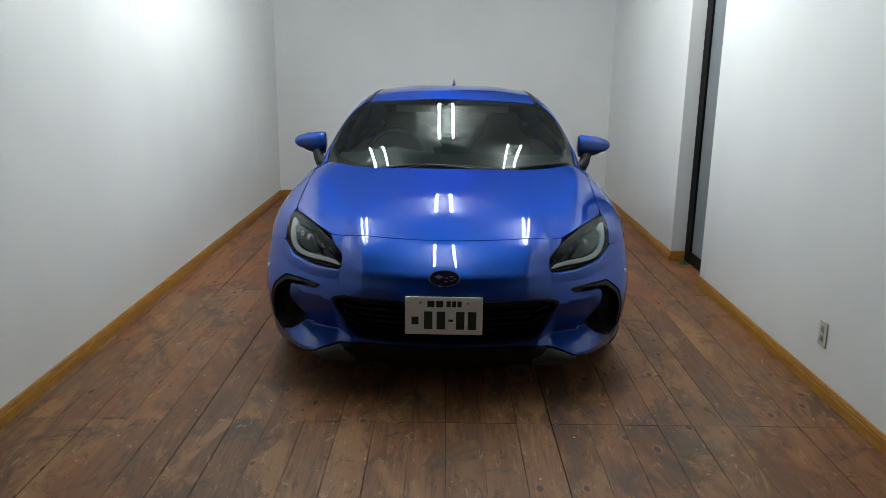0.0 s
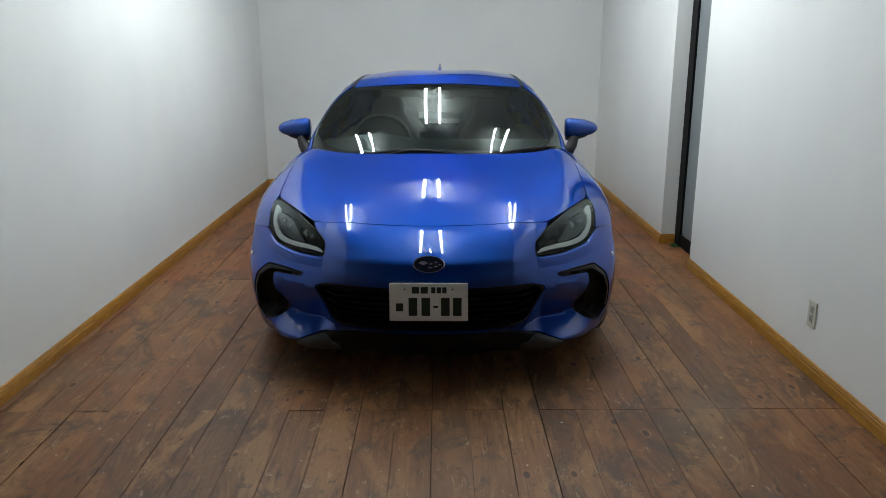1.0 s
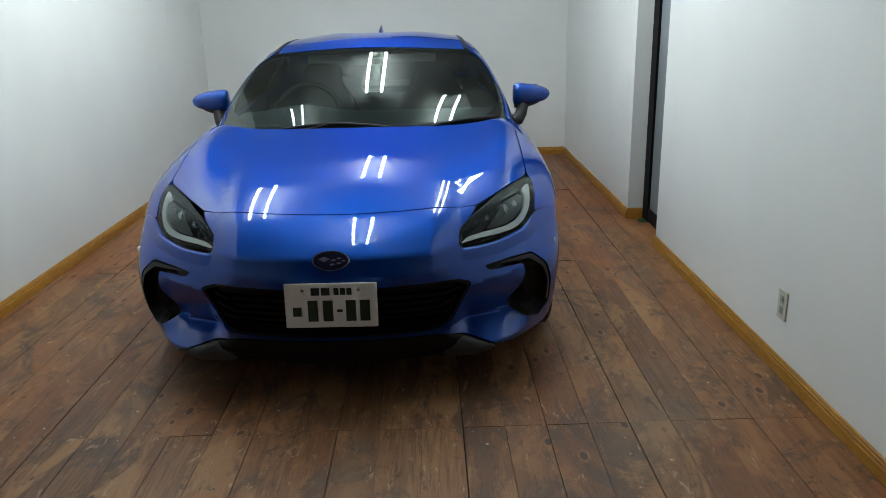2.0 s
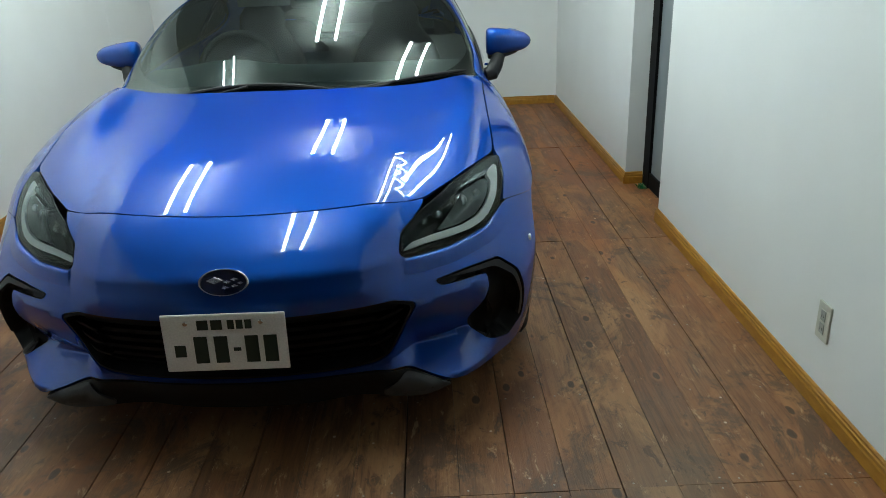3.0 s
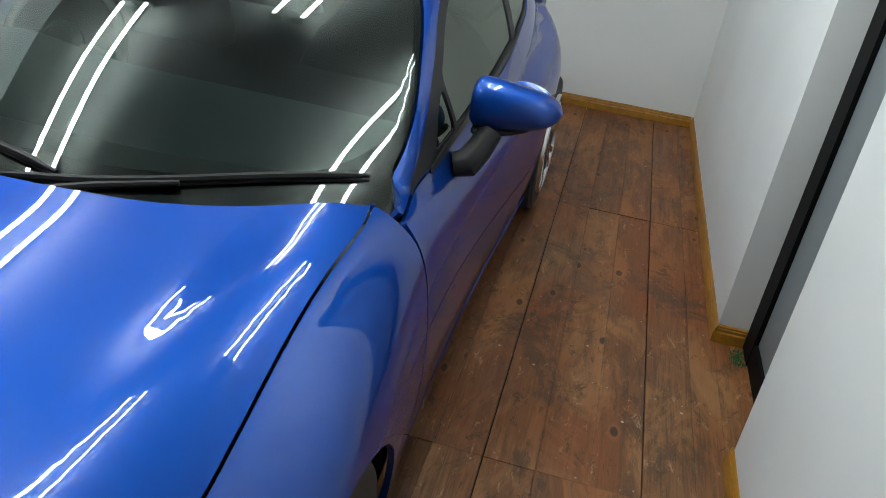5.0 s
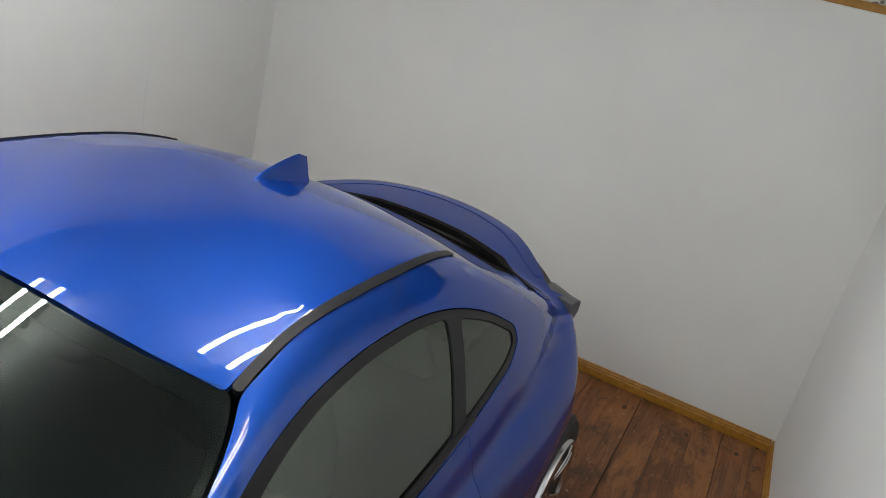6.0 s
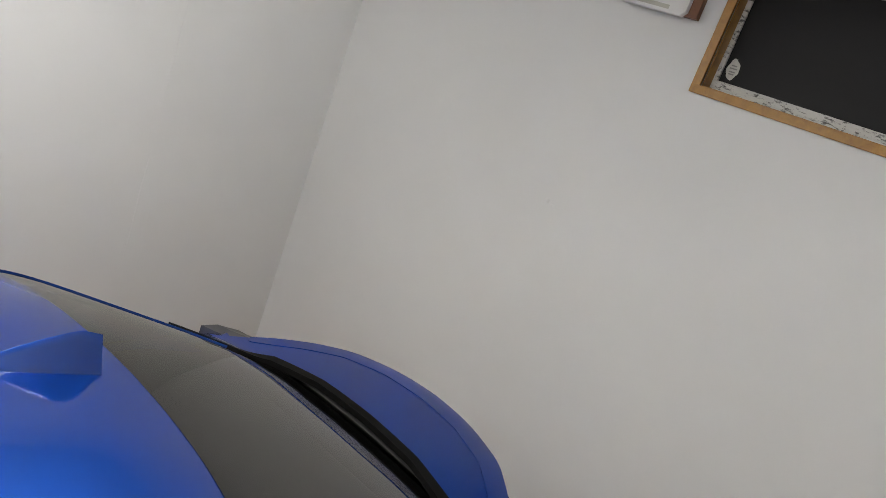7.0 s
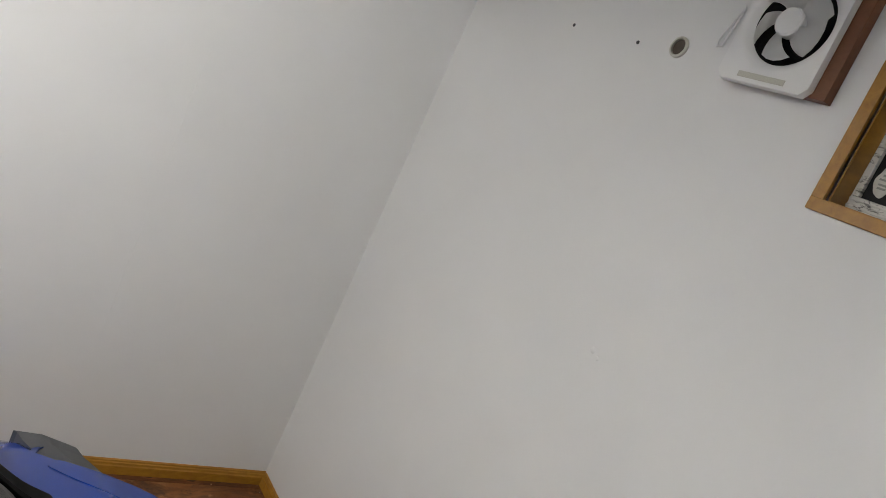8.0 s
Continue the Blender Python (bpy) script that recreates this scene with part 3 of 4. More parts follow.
def inset(loop, d):
    """The outline drawn in by d."""
    nxt, prv = np.roll(loop, -1, 0), np.roll(loop, 1, 0)
    area = np.sum(loop[:, 0] * nxt[:, 1] - nxt[:, 0] * loop[:, 1])
    t = nxt - prv
    t /= np.maximum(np.linalg.norm(t, axis=1, keepdims=True), 1e-9)
    return loop + d * np.sign(area) * np.column_stack([-t[:, 1], t[:, 0]])


def within(pts, loop):
    x, y = pts[:, 0:1], pts[:, 1:2]
    a, b = loop[None], np.roll(loop, -1, 0)[None]
    up = (a[..., 1] > y) != (b[..., 1] > y)
    cut = (b[..., 0] - a[..., 0]) * (y - a[..., 1]) / np.where(b[..., 1] == a[..., 1], 1e-12, b[..., 1] - a[..., 1]) + a[..., 0]
    return (np.sum(up & (x < cut), 1) % 2) == 1


def edge_distance(pts, loops):
    a = np.vstack(loops)[None]
    d = np.vstack([np.roll(q, -1, 0) for q in loops])[None] - a
    out = np.empty(len(pts))
    for i in range(0, len(pts), 400):
        w = pts[i:i + 400, None] - a
        t = np.clip(np.sum(w * d, -1) / np.maximum(np.sum(d * d, -1), 1e-12), 0, 1)
        out[i:i + 400] = np.sqrt(np.min(np.sum((w - d * t[..., None]) ** 2, -1), 1))
    return out


def filled(loop, holes, step):
    """Triangles that fill an outline with holes."""
    lo, hi = loop.min(0), loop.max(0)
    gx, gy = np.meshgrid(np.arange(lo[0], hi[0], step), np.arange(lo[1], hi[1], step * .87))
    gx[1::2] += step / 2
    g = np.column_stack([gx.ravel(), gy.ravel()])
    ok = within(g, loop)
    for h in holes:
        ok &= ~within(g, h)
    g = g[ok]
    g = g[edge_distance(g, [loop, *holes]) > step * .45] if len(g) else g
    loops, edges, n = [loop, *holes], [], 0
    for q in loops:
        edges += [(n + i, n + (i + 1) % len(q)) for i in range(len(q))]
        n += len(q)
    pts = np.vstack(loops + ([g] if len(g) else []))
    got = delaunay_2d_cdt([Vector(q) for q in pts], edges, [], 0, 1e-7)
    uv = np.array([tuple(v) for v in got[0]])
    tri = np.array([f for f in got[2] if len(f) == 3])
    mid = uv[tri].mean(1)
    ok = within(mid, loop)
    for h in holes:
        ok &= ~within(mid, h)
    back = {}
    for new_i, olds in enumerate(got[3]):
        for o in olds:
            back[o] = new_i
    rims, n = [], 0
    for q in loops:
        rims.append([back[n + i] for i in range(len(q))])
        n += len(q)
    return uv, tri[ok], rims


def panel(name, chart, pts, mat, parent=None, holes=(), gap=.0013, lift=0.0, depth=.014, step=.035, flip=False, label="", r=.012, dish=0.0, slope=.03, fine=.014, form=car_form):
    """A sheet with folded edges on the car's form. lift: how far it stands off; dish: how deep its middle sinks; flip: its mirror image."""
    loop = inset(outline(pts, r, fine), gap)
    cuts = [inset(outline(h, .012, fine), -gap) for h in holes]
    uv, tri, rims = filled(loop, cuts, step)
    o, d, far = chart(uv)
    p = march(o, d, far, 120, form)
    good = ~np.isnan(p).any(1)
    n = normals(np.where(good[:, None], p, 0), form)
    off = np.full(len(p), lift)
    if dish:
        s = np.clip(edge_distance(uv, [loop, *cuts]) / slope, 0, 1)
        off = lift - dish * s * s * (3 - 2 * s)
    p = p + n * off[:, None]
    tri = tri[good[tri].all(1)]
    a, b, c = p[tri[:, 0]], p[tri[:, 1]], p[tri[:, 2]]
    turn = np.sum(np.cross(b - a, c - a) * d[tri[:, 0]], 1) > 0
    tri[turn] = tri[turn][:, ::-1]
    verts, faces, shade = list(p), [tuple(t) for t in tri], list(n if not dish else 0 * n)
    verts = [np.nan_to_num(v) for v in verts]
    shade = [np.nan_to_num(v) for v in shade]
    for rim in rims:
        m, base = len(rim), len(verts)
        for k in rim:
            verts += [verts[k], verts[k] - np.nan_to_num(n[k]) * depth]
            shade += [np.zeros(3), np.zeros(3)]
        for i in range(m):
            j = (i + 1) % m
            if good[rim[i]] and good[rim[j]]:
                faces.append((base + 2 * i, base + 2 * j, base + 2 * j + 1, base + 2 * i + 1))
    if flip:
        verts = [v * (-1, 1, 1) for v in verts]
        shade = [v * (-1, 1, 1) for v in shade]
        faces = [f[::-1] for f in faces]
    return solid(name, verts, faces, mat, parent if parent is not None else car, label, shade=shade)


def pair(name, chart, pts, mat, **more):
    """The same panel on the car's left and right."""
    return [panel(name, chart, pts, mat, flip=f, **more) for f in (False, True)]


def arc(cy, cz, r, a, b, n=14):
    return [(cy + r * math.cos(radians(a + (b - a) * k / n)), cz + r * math.sin(radians(a + (b - a) * k / n)), .02) for k in range(n + 1)]


WHEEL_F, WHEEL_R, WHEEL_Z, TYRE_R, ARCH_R = .84, 3.40, .315, .315, .335
hood_line = spline((-.2, .250), (0, .235), (.2, .250), (.352, .283), (.47, .33), (.535, .366))
HOOD_FRONT = [tuple(q) for q in march(*over(np.array([(v, float(hood_line(v))) for v in np.linspace(0, .535, 14)])), 120)]
LAMP_TOP = [tuple(q) for q in march(*over(np.array([(.62, .466), (.70, .578), (.745, .648)])), 120)]


def dense(*pts, n=13):
    f = spline(*pts)
    return [(float(y), float(f(y))) for y in np.linspace(pts[0][0], pts[-1][0], n)]


FENDER_TOP = dense((.69, .740), (.83, .788), (1.02, .842), (1.2, .868), (1.335, .880), n=18)
HOOD_SIDE = [(x - .001, y) for x, y, z in march(*beside(np.array(FENDER_TOP)), 120)]
HOOD_REAR = [(.752, 1.342), (.736, 1.310, .03), (.66, 1.248, .06), (.52, 1.180, .06), (.388, 1.126, .06), (.2, 1.092, .06), (0, 1.078, .06)]
SCREEN_BASE = [(0, 1.112), (.2, 1.126), (.388, 1.168), (.52, 1.225), (.66, 1.305), (.752, 1.385)]
PILLAR = dense((1.425, .857), (1.504, .904), (1.62, .974), (1.75, 1.053), (1.863, 1.113), (1.97, 1.165), (2.04, 1.197), n=14)
REAR_SIDE = dense((3.05, 1.162), (3.27, 1.083), (3.505, .998), n=7)
SCREEN_SIDE = [(x - .002, y) for x, y, z in march(*beside(np.array(PILLAR)), 120)]
RAIL_X = [(x, y) for y, x in dense((PILLAR[-1][0], SCREEN_SIDE[-1][0] + .004), (2.16, .540), (2.35, .528), (2.65, .519), (2.935, .502), n=15)]
RAIL = [(y, z) for x, y, z in march(*over(np.array(RAIL_X)), 120)]
REAR_X = [(x - .001, y) for x, y, z in march(*beside(np.array(REAR_SIDE)), 120)]
SCREEN_TOP = [(.40, 2.000), (.257, 1.987), (0, 1.978)]
LAMP = bend((.458, .193, .578), (.474, .193, .563), (.598, .272, .562), (.718, .395, .579), (.768, .478, .612), (.780, .55, .66), (.781, .675, .725), *LAMP_TOP[::-1], (.520, .328, .664), (.462, .24, .623))
VENT = bend((.558, .196, .490), (.66, .265, .496), (.752, .347, .494), (.813, .378, .44), (.834, .40, .36), (.828, .42, .255), (.778, .38, .212), (.705, .285, .250),
            (.682, .255, .318), (.722, .280, .427), (.715, .291, .466), (.575, .198, .472))
GRILLE = both([(0, .462)] + bend((.30, .083, .464), (.44, .130, .464), (.505, .145, .446), (.470, .130, .36), (.435, .12, .302), (.38, .11, .272), (.30, .085, .266)) + [(0, .266)])
BUMPER_LOW = bend((.84, .52, .165), (.80, .408, .152), (.72, .26, .172), (.615, .131, .194), (.51, .10, .232), (.40, .09, .244), (.2, .075, .247)) + [(0, .249)]
ARCH_F = [(y, z) for y, z, _ in arc(WHEEL_F, WHEEL_Z, ARCH_R, 121, 206, 9)]
edge = bend(*HOOD_FRONT) + LAMP[10:] + LAMP[:5] + bend((.80, .51, .622), (.89, .67, .604)) + bend(*[(.885, y, z) for y, z in ARCH_F]) + BUMPER_LOW

# the dark body beneath the panels
ys, th = np.concatenate([np.linspace(.10, .6, 26), np.linspace(.66, 4.02, 90)]), np.linspace(-.55, math.pi + .55, 84)
o = np.zeros((len(ys), len(th), 3))
o[..., 0], o[..., 1], o[..., 2] = 1.5 * np.cos(th), ys[:, None], .5 + 1.5 * np.sin(th)
shell = march(o, np.stack([-np.cos(th), 0 * th, -np.sin(th)], -1)[None], 1.5, 120)
miss = np.isnan(shell[..., 0])
shell[miss] = np.stack([o[..., 0] * 0, o[..., 1], 0 * o[..., 0] + .4], -1)[miss]
shell = np.where(miss[..., None], shell, shell - np.where(shell[..., 1:2] < .5, .11, .030) * normals(shell))
for _ in range(24):
    near = (car_form(shell) > -.045) & (shell[..., 1] < .75) & ~miss
    shell[..., 1] += np.where(near, .012, 0)
    shell[..., 0] *= np.where(near, .985, 1)
cab = (shell[..., 1] > 1.12) & (shell[..., 1] < 3.72)
shell[..., 2] = np.where(cab, np.minimum(shell[..., 2], .80), shell[..., 2])
shell[..., 2] = np.where(shell[..., 1] < 1.12, np.minimum(shell[..., 2], .86), shell[..., 2])
for cy in (WHEEL_F, WHEEL_R):
    well = (np.hypot(shell[..., 1] - cy, shell[..., 2] - WHEEL_Z) < .36) & (np.abs(shell[..., 0]) > .5)
    shell[..., 0] = np.where(well, np.sign(shell[..., 0]) * .58, shell[..., 0])
n, m = shell.shape[:2]
solid("underbody", shell.reshape(-1, 3), [(i * m + j, i * m + j + 1, i * m + m + j + 1, i * m + m + j) for i in range(n - 1) for j in range(m - 1)], CABIN_DARK, car, "black inner body", smooth=True)

# painted panels
panel("front_bumper", around, both(edge), PAINT, holes=(GRILLE, VENT, [(-u, v) for u, v in VENT]), step=.013)
hood = [q[:2] for q in HOOD_FRONT] + [q[:2] for q in LAMP_TOP] + HOOD_SIDE + HOOD_REAR
panel("hood", over, both(hood), PAINT, step=.032)
fender = [(.502, .623), (.55, .66, .05), (.665, .724)] + FENDER_TOP + [(1.357, .80), (1.370, .5), (1.355, .19), (1.20, .185)] + arc(WHEEL_F, WHEEL_Z, ARCH_R, -20, 121)
pair("fender", beside, fender, PAINT)
door_edge = [(2.655, .918), (2.69, .80, .08), (2.68, .6, .1), (2.60, .38, .1), (2.55, .215)]
doors = pair("door", beside, [(1.361, .845), (1.7, .856), (2.1, .878)] + door_edge + [(1.358, .205), (1.373, .5)], PAINT)
DLO = [(1.462, .846), (1.545, .893, .04), (1.785, 1.034, .08), (1.948, 1.124, .09), (2.117, 1.173, .1), (2.33, 1.195, .1), (2.56, 1.193, .1), (2.740, 1.168, .1), (2.905, 1.116, .08), (3.048, 1.044, .03), (3.056, 1.000, .03), (2.965, .960, .05), (2.66, .926), (2.37, .910), (2.11, .893), (1.703, .862)]
quarter = [(1.372, .862)] + [(*q, .05) for q in PILLAR + RAIL[1:] + REAR_SIDE] + [(3.62, .966), (3.68, .945, .03), (3.76, .905), (3.84, .855), (3.90, .74), (3.90, .2), (3.74, .19)]
quarter += arc(WHEEL_R, WHEEL_Z, ARCH_R, -20, 200, 22) + [(3.04, .2), (2.555, .21)] + door_edge[::-1][1:] + [(2.1, .882), (1.7, .858), (1.37, .848)]
pair("side_body", beside, quarter, PAINT, holes=(DLO,), depth=.022)
pair("side_skirt", beside, [(1.20, .18), (3.05, .195), (3.02, .15), (1.22, .14)], PAINT, lift=.004)
roof = [(0, 1.984), (.257, 1.993), (.40, 2.006), (RAIL_X[0][0] - .013, 2.028)] + [(x - .013, y) for x, y in RAIL_X[1:]] + [(.40, 2.972), (.28, 2.990, .05), (.131, 3.0, .05), (0, 3.003)]
panel("roof", over, both(roof), PAINT, step=.04)
trunk = [(0, 3.782), (.2, 3.778), (.388, 3.746, .05), (.522, 3.631, .05), (.607, 3.512), (.635, 3.56), (.625, 3.715), (.56, 3.77, .03), (.49, 3.845, .04), (.41, 3.925, .04), (.31, 4.008, .05), (.15, 4.062, .06), (0, 4.075)]
panel("trunk_lid", over, both(trunk), PAINT, depth=.02)
lip = [(0, 4.000), (.15, 3.988), (.29, 3.942), (.385, 3.868, .03), (.46, 3.795, .03), (.525, 3.748), (.560, 3.772, .02), (.495, 3.848, .03), (.415, 3.930, .03), (.315, 4.014, .04), (.15, 4.068, .06), (0, 4.081)]
panel("spoiler", over, both(lip), PAINT, lift=.0025, depth=.04, step=.02, label="blue ducktail spoiler lip")
panel("rear_bumper", behind, both([(0, .93), (.42, .89), (.62, .83), (.80, .74), (.98, .72), (.98, .22), (.5, .2), (0, .2)]), PAINT)

# glass
screen = both(SCREEN_BASE + SCREEN_SIDE + SCREEN_TOP)
panel("windshield", over, screen, SCREEN_GLASS, label="green-tinted windscreen", form=cab_form, depth=.004, r=.03, step=.022)
sight = both([(0, 1.215), (.25, 1.235), (.45, 1.305), (.58, 1.385), (.665, 1.47, .05)] + [(x - .020, y) for x, y in SCREEN_SIDE[3:-2]] + [(.545, 1.985, .03), (.257, 1.948), (0, 1.938)])
inner = [tuple(q) for q in outline(sight, .05, .05)]
panel("windshield_border", over, screen, FRIT, holes=(inner,), form=cab_form, lift=-.005, depth=.004, r=.03, label="black printed glass border")
panel("cowl", over, both([(0, 1.01)] + [(q[0], q[1] - .06) for q in HOOD_REAR[-2::-1]] + [(.772, 1.345), (.768, 1.40)] + SCREEN_BASE[:0:-1] + [(0, 1.112)]), BLACK, form=cab_form, lift=-.002, depth=.02, label="black scuttle under the wipers")
rear = [(0, 3.008), (.131, 3.005, .05), (.28, 2.995, .05), (.40, 2.977), (RAIL_X[-1][0] - .028, 2.944), (RAIL_X[-1][0] + .004, 2.948)] + [(x + .010, y, .05) for x, y in REAR_X] + [(.53, 3.64, .05), (.395, 3.755, .05), (.2, 3.787), (0, 3.79)]
panel("rear_window", over, both(rear), REAR_GLASS, form=cab_form, lift=-.004, depth=.004, label="dark rear window")
panel("rear_window_seal", over, both([(0, 3.758), (.2, 3.754), (.374, 3.717), (.500, 3.609), (.588, 3.488), (.606, 3.508), (.525, 3.628), (.390, 3.744), (.2, 3.777), (0, 3.781)]), SLOT, gap=-.002, lift=.003, depth=.02, r=.004)
GLASS_A = [(1.665, .878), (1.715, .935, .02), (1.765, .968, .02), (1.796, .980), (1.815, .885)]
GLASS_B = [(1.835, .888), (1.815, 1.002, .03), (1.965, 1.098, .09), (2.124, 1.150, .1), (2.33, 1.175, .1), (2.56, 1.174, .1), (2.676, 1.160, .02), (2.585, .938), (2.37, .921), (2.11, .901)]
GLASS_C = [(2.738, 1.146, .02), (2.892, 1.099, .08), (3.022, 1.032, .02), (3.025, 1.005, .02), (2.95, .979, .04), (2.70, .950), (2.655, .944)]
for flip in (False, True):
    panel("window_trim", beside, DLO, BLACK, holes=(GLASS_A, GLASS_B, GLASS_C), flip=flip, lift=-.002, gap=.001, depth=.008, label="black window surround")
    for g in (GLASS_A, GLASS_B, GLASS_C):
        panel("side_window", beside, g, SIDE_GLASS, flip=flip, lift=-.006, depth=.003, gap=.0005)
    panel("roof_moulding", over, [(x - .012, y) for x, y in RAIL_X] + [(x + .009, y) for x, y in RAIL_X[::-1]], BLACK, flip=flip, lift=.0045, gap=0, depth=.015, r=.006)
    panel("belt_trim", beside, [(1.60, .858), (1.70, .870), (2.097, .900), (2.45, .928), (2.70, .946), (2.70, .932), (2.45, .912), (2.097, .884), (1.70, .855), (1.60, .846)], BLACK, flip=flip, lift=.004, gap=0, r=.003)

# nose openings
panel("lower_lip", around, both([(0, .246)] + bend((.2, .075, .244), (.40, .09, .240), (.505, .10, .229), (.605, .133, .193), (.52, .09, .150), (.2, .08, .122)) + [(0, .122)]), BLACK, lift=.002, depth=.04, label="matt black front lip")
for flip in (False, True):
    panel("lip_corner", around, bend((.485, .10, .226), (.600, .131, .193), (.54, .09, .165), (.435, .07, .150), (.425, .07, .180)), GREY_TRIM, flip=flip, lift=.010, label="grey lip corner")
    v = panel("side_vent", around, VENT, GRILLE_BLACK, flip=flip, dish=.055, slope=.022, step=.012, fine=.008, label="black air vent")
    panel("vent_bar", around, bend((.575, .200, .489), (.66, .268, .493), (.748, .345, .490), (.80, .372, .440), (.818, .392, .36), (.812, .41, .27), (.800, .395, .27), (.806, .38, .36), (.785, .36, .43), (.735, .325, .474), (.66, .262, .480)), BLACK, v, flip=flip, lift=.001, depth=.01)
back = panel("grille", around, GRILLE, SLOT, lift=-.075, gap=-.006, depth=.004, label="dark intake behind the slats")
panel("grille_surround", around, [tuple(q) for q in inset(outline(GRILLE), -.001)], GRILLE_BLACK, holes=([tuple(q) for q in inset(outline(GRILLE, .03), .010)],), lift=-.003, depth=.075, gap=.001)
for k, z in enumerate((.436, .406, .376, .346, .316, .287)):
    w = .465 - .055 * max(0, (.40 - z) / .1)
    slat = both([(0, z + .008)] + bend((.25, .07, z + .008), (w, .13, z + .009), (w - .01, .13, z - .006), (.25, .07, z - .006)) + [(0, z - .006)])
    panel("grille_slat", around, slat, GRILLE_BLACK, back, lift=-.040, gap=.0005, depth=.03, r=.004)
for flip in (False, True):
    for z in (.425, .385, .345):
        w = .470 - .05 * max(0, (.40 - z) / .1)
        panel("grille_fin", around, bend((w - .085, .12, z - .010), (w, .14, z + .010), (w - .012, .14, z - .008), (w - .08, .12, z - .020)), GRILLE_BLACK, flip=flip, lift=-.016, depth=.02, r=.004)

# head lamps
for flip in (False, True):
    hl = panel("head_lamp", around, LAMP, GLOSS_BLACK, flip=flip, dish=.040, slope=.035, step=.014, fine=.010, r=.02, label="swept head lamp with a pale light guide")
    guide = bend((.474, .203, .581), (.544, .253, .587), (.624, .31, .585), (.685, .366, .586), (.734, .428, .599), (.763, .502, .640), (.771, .569, .682), (.764, .641, .716),
                 (.735, .592, .709), (.735, .557, .699), (.748, .542, .683), (.745, .51, .664), (.729, .453, .631), (.698, .401, .611), (.649, .348, .603), (.561, .279, .603), (.500, .231, .598))
    panel("light_guide", around, guide, DRL, hl, flip=flip, lift=-.010, depth=.012, r=.012, gap=0, step=.012, fine=.008, label="pale C-shaped light guide")
    hook = bend((.736, .590, .709), (.702, .542, .708), (.632, .444, .690), (.684, .501, .697), (.735, .559, .700))
    panel("light_guide_hook", around, hook, LAMP_BODY, hl, flip=flip, lift=-.012, depth=.008, r=.004, gap=0, step=.012, fine=.008)
    bowl = bend((.575, .29, .609), (.642, .337, .607), (.690, .393, .614), (.720, .448, .635), (.738, .507, .666), (.738, .540, .686), (.715, .532, .695), (.649, .448, .684), (.615, .375, .650))
    panel("lamp_bowl", around, bowl, LAMP_BOWL, hl, flip=flip, lift=-.010, dish=.020, slope=.03, depth=.01, step=.012, fine=.008, r=.02)
    for x, y, z, r in ((.652, .423, .667, .020), (.702, .474, .671, .017), (.534, .317, .646, .011), (.580, .350, .650, .011)):
        p = march(np.array([[x * 1.5, .95 - 1.5 * (.95 - y) * 1.0, z]]), np.array([[-x, .95 - y, 0]]) / math.hypot(x, .95 - y), 1.5, 120)[0]
        q = normals(p[None])[0]
        c = Vector(p - q * .030) * Vector((-1 if flip else 1, 1, 1))
        fwd = Vector((0, -1, .12)).normalized()
        mtx = Matrix.Translation(c) @ fwd.to_track_quat("Z", "Y").to_matrix().to_4x4()
        part("projector", lathe([(r * 1.15, -.012), (r * 1.15, .004), (r * .98, .006), (r * .9, .010), (r * .55, .016), (0, .018)], mtx, 24), LAMP_BODY, hl, smooth=True)
    panel("lamp_lens", around, LAMP, LENS, hl, flip=flip, lift=.0005, depth=.003, gap=.004, r=.02, label="clear lens")

# painted ledge below each head lamp
for flip in (False, True):
    rim = outline(LAMP, .02, .010)
    i, j = (int(np.argmin(np.linalg.norm(rim - np.array(LAMP[k]), axis=1))) for k in (1, 4))
    t = np.linspace(0, 1, j - i)
    fade = np.interp(t, [0, .08, .75, 1], [.5, 1, .8, .05])
    rows = []
    for off, lift in ((.002, -.004), (.004, .004), (.007, .010), (.012, .011), (.026, .007), (.048, -.0015)):
        uv = inset(rim, -off)[i:j]
        p = march(*around(uv), 120)
        q = p + normals(p) * (lift * fade)[:, None]
        rows.append(q * (-1 if flip else 1, 1, 1))
    n = j - i
    quads = [(a * n + k, a * n + k + 1, a * n + n + k + 1, a * n + n + k) for a in range(len(rows) - 1) for k in range(n - 1)]
    solid("lamp_ledge", np.vstack(rows), [f if flip else f[::-1] for f in quads], PAINT, car, smooth=True)

# badge: plain oval with a blue ground
bp = march(np.array([[0., -1., .567]]), np.array([[0., 1., 0.]]), 2.0)[0]
bn = Vector(normals(bp[None])[0])
bm4 = Matrix.Translation(Vector(bp)) @ bn.to_track_quat("Z", "Y").to_matrix().to_4x4() @ Matrix.Diagonal((1, .55, 1, 1))
badge = part("badge", lathe([(.068, -.012), (.068, .005), (.066, .0075), (.062, .0075), (.0605, .003), (0, .003)], bm4, 48), BADGE_RIM, car, "oval chrome badge", smooth=True)
part("badge_field", lathe([(.061, .0028), (.061, .0040), (0, .0055)], bm4, 48), BADGE_BLUE, badge, "dark blue badge ground", smooth=True)
for x, y, s in ((-.024, .010, .017), (.010, .002, .008), (.030, .014, .008), (.030, -.018, .008), (.006, -.026, .008), (.046, -.004, .007)):
    part("badge_mark", lathe([(s, .005), (s * .9, .0066), (0, .0072)], bm4 @ Matrix.Translation((x, y, 0)) @ Matrix.Diagonal((1.45, 1.1, 1, 1)), 4), BADGE_RIM, badge)

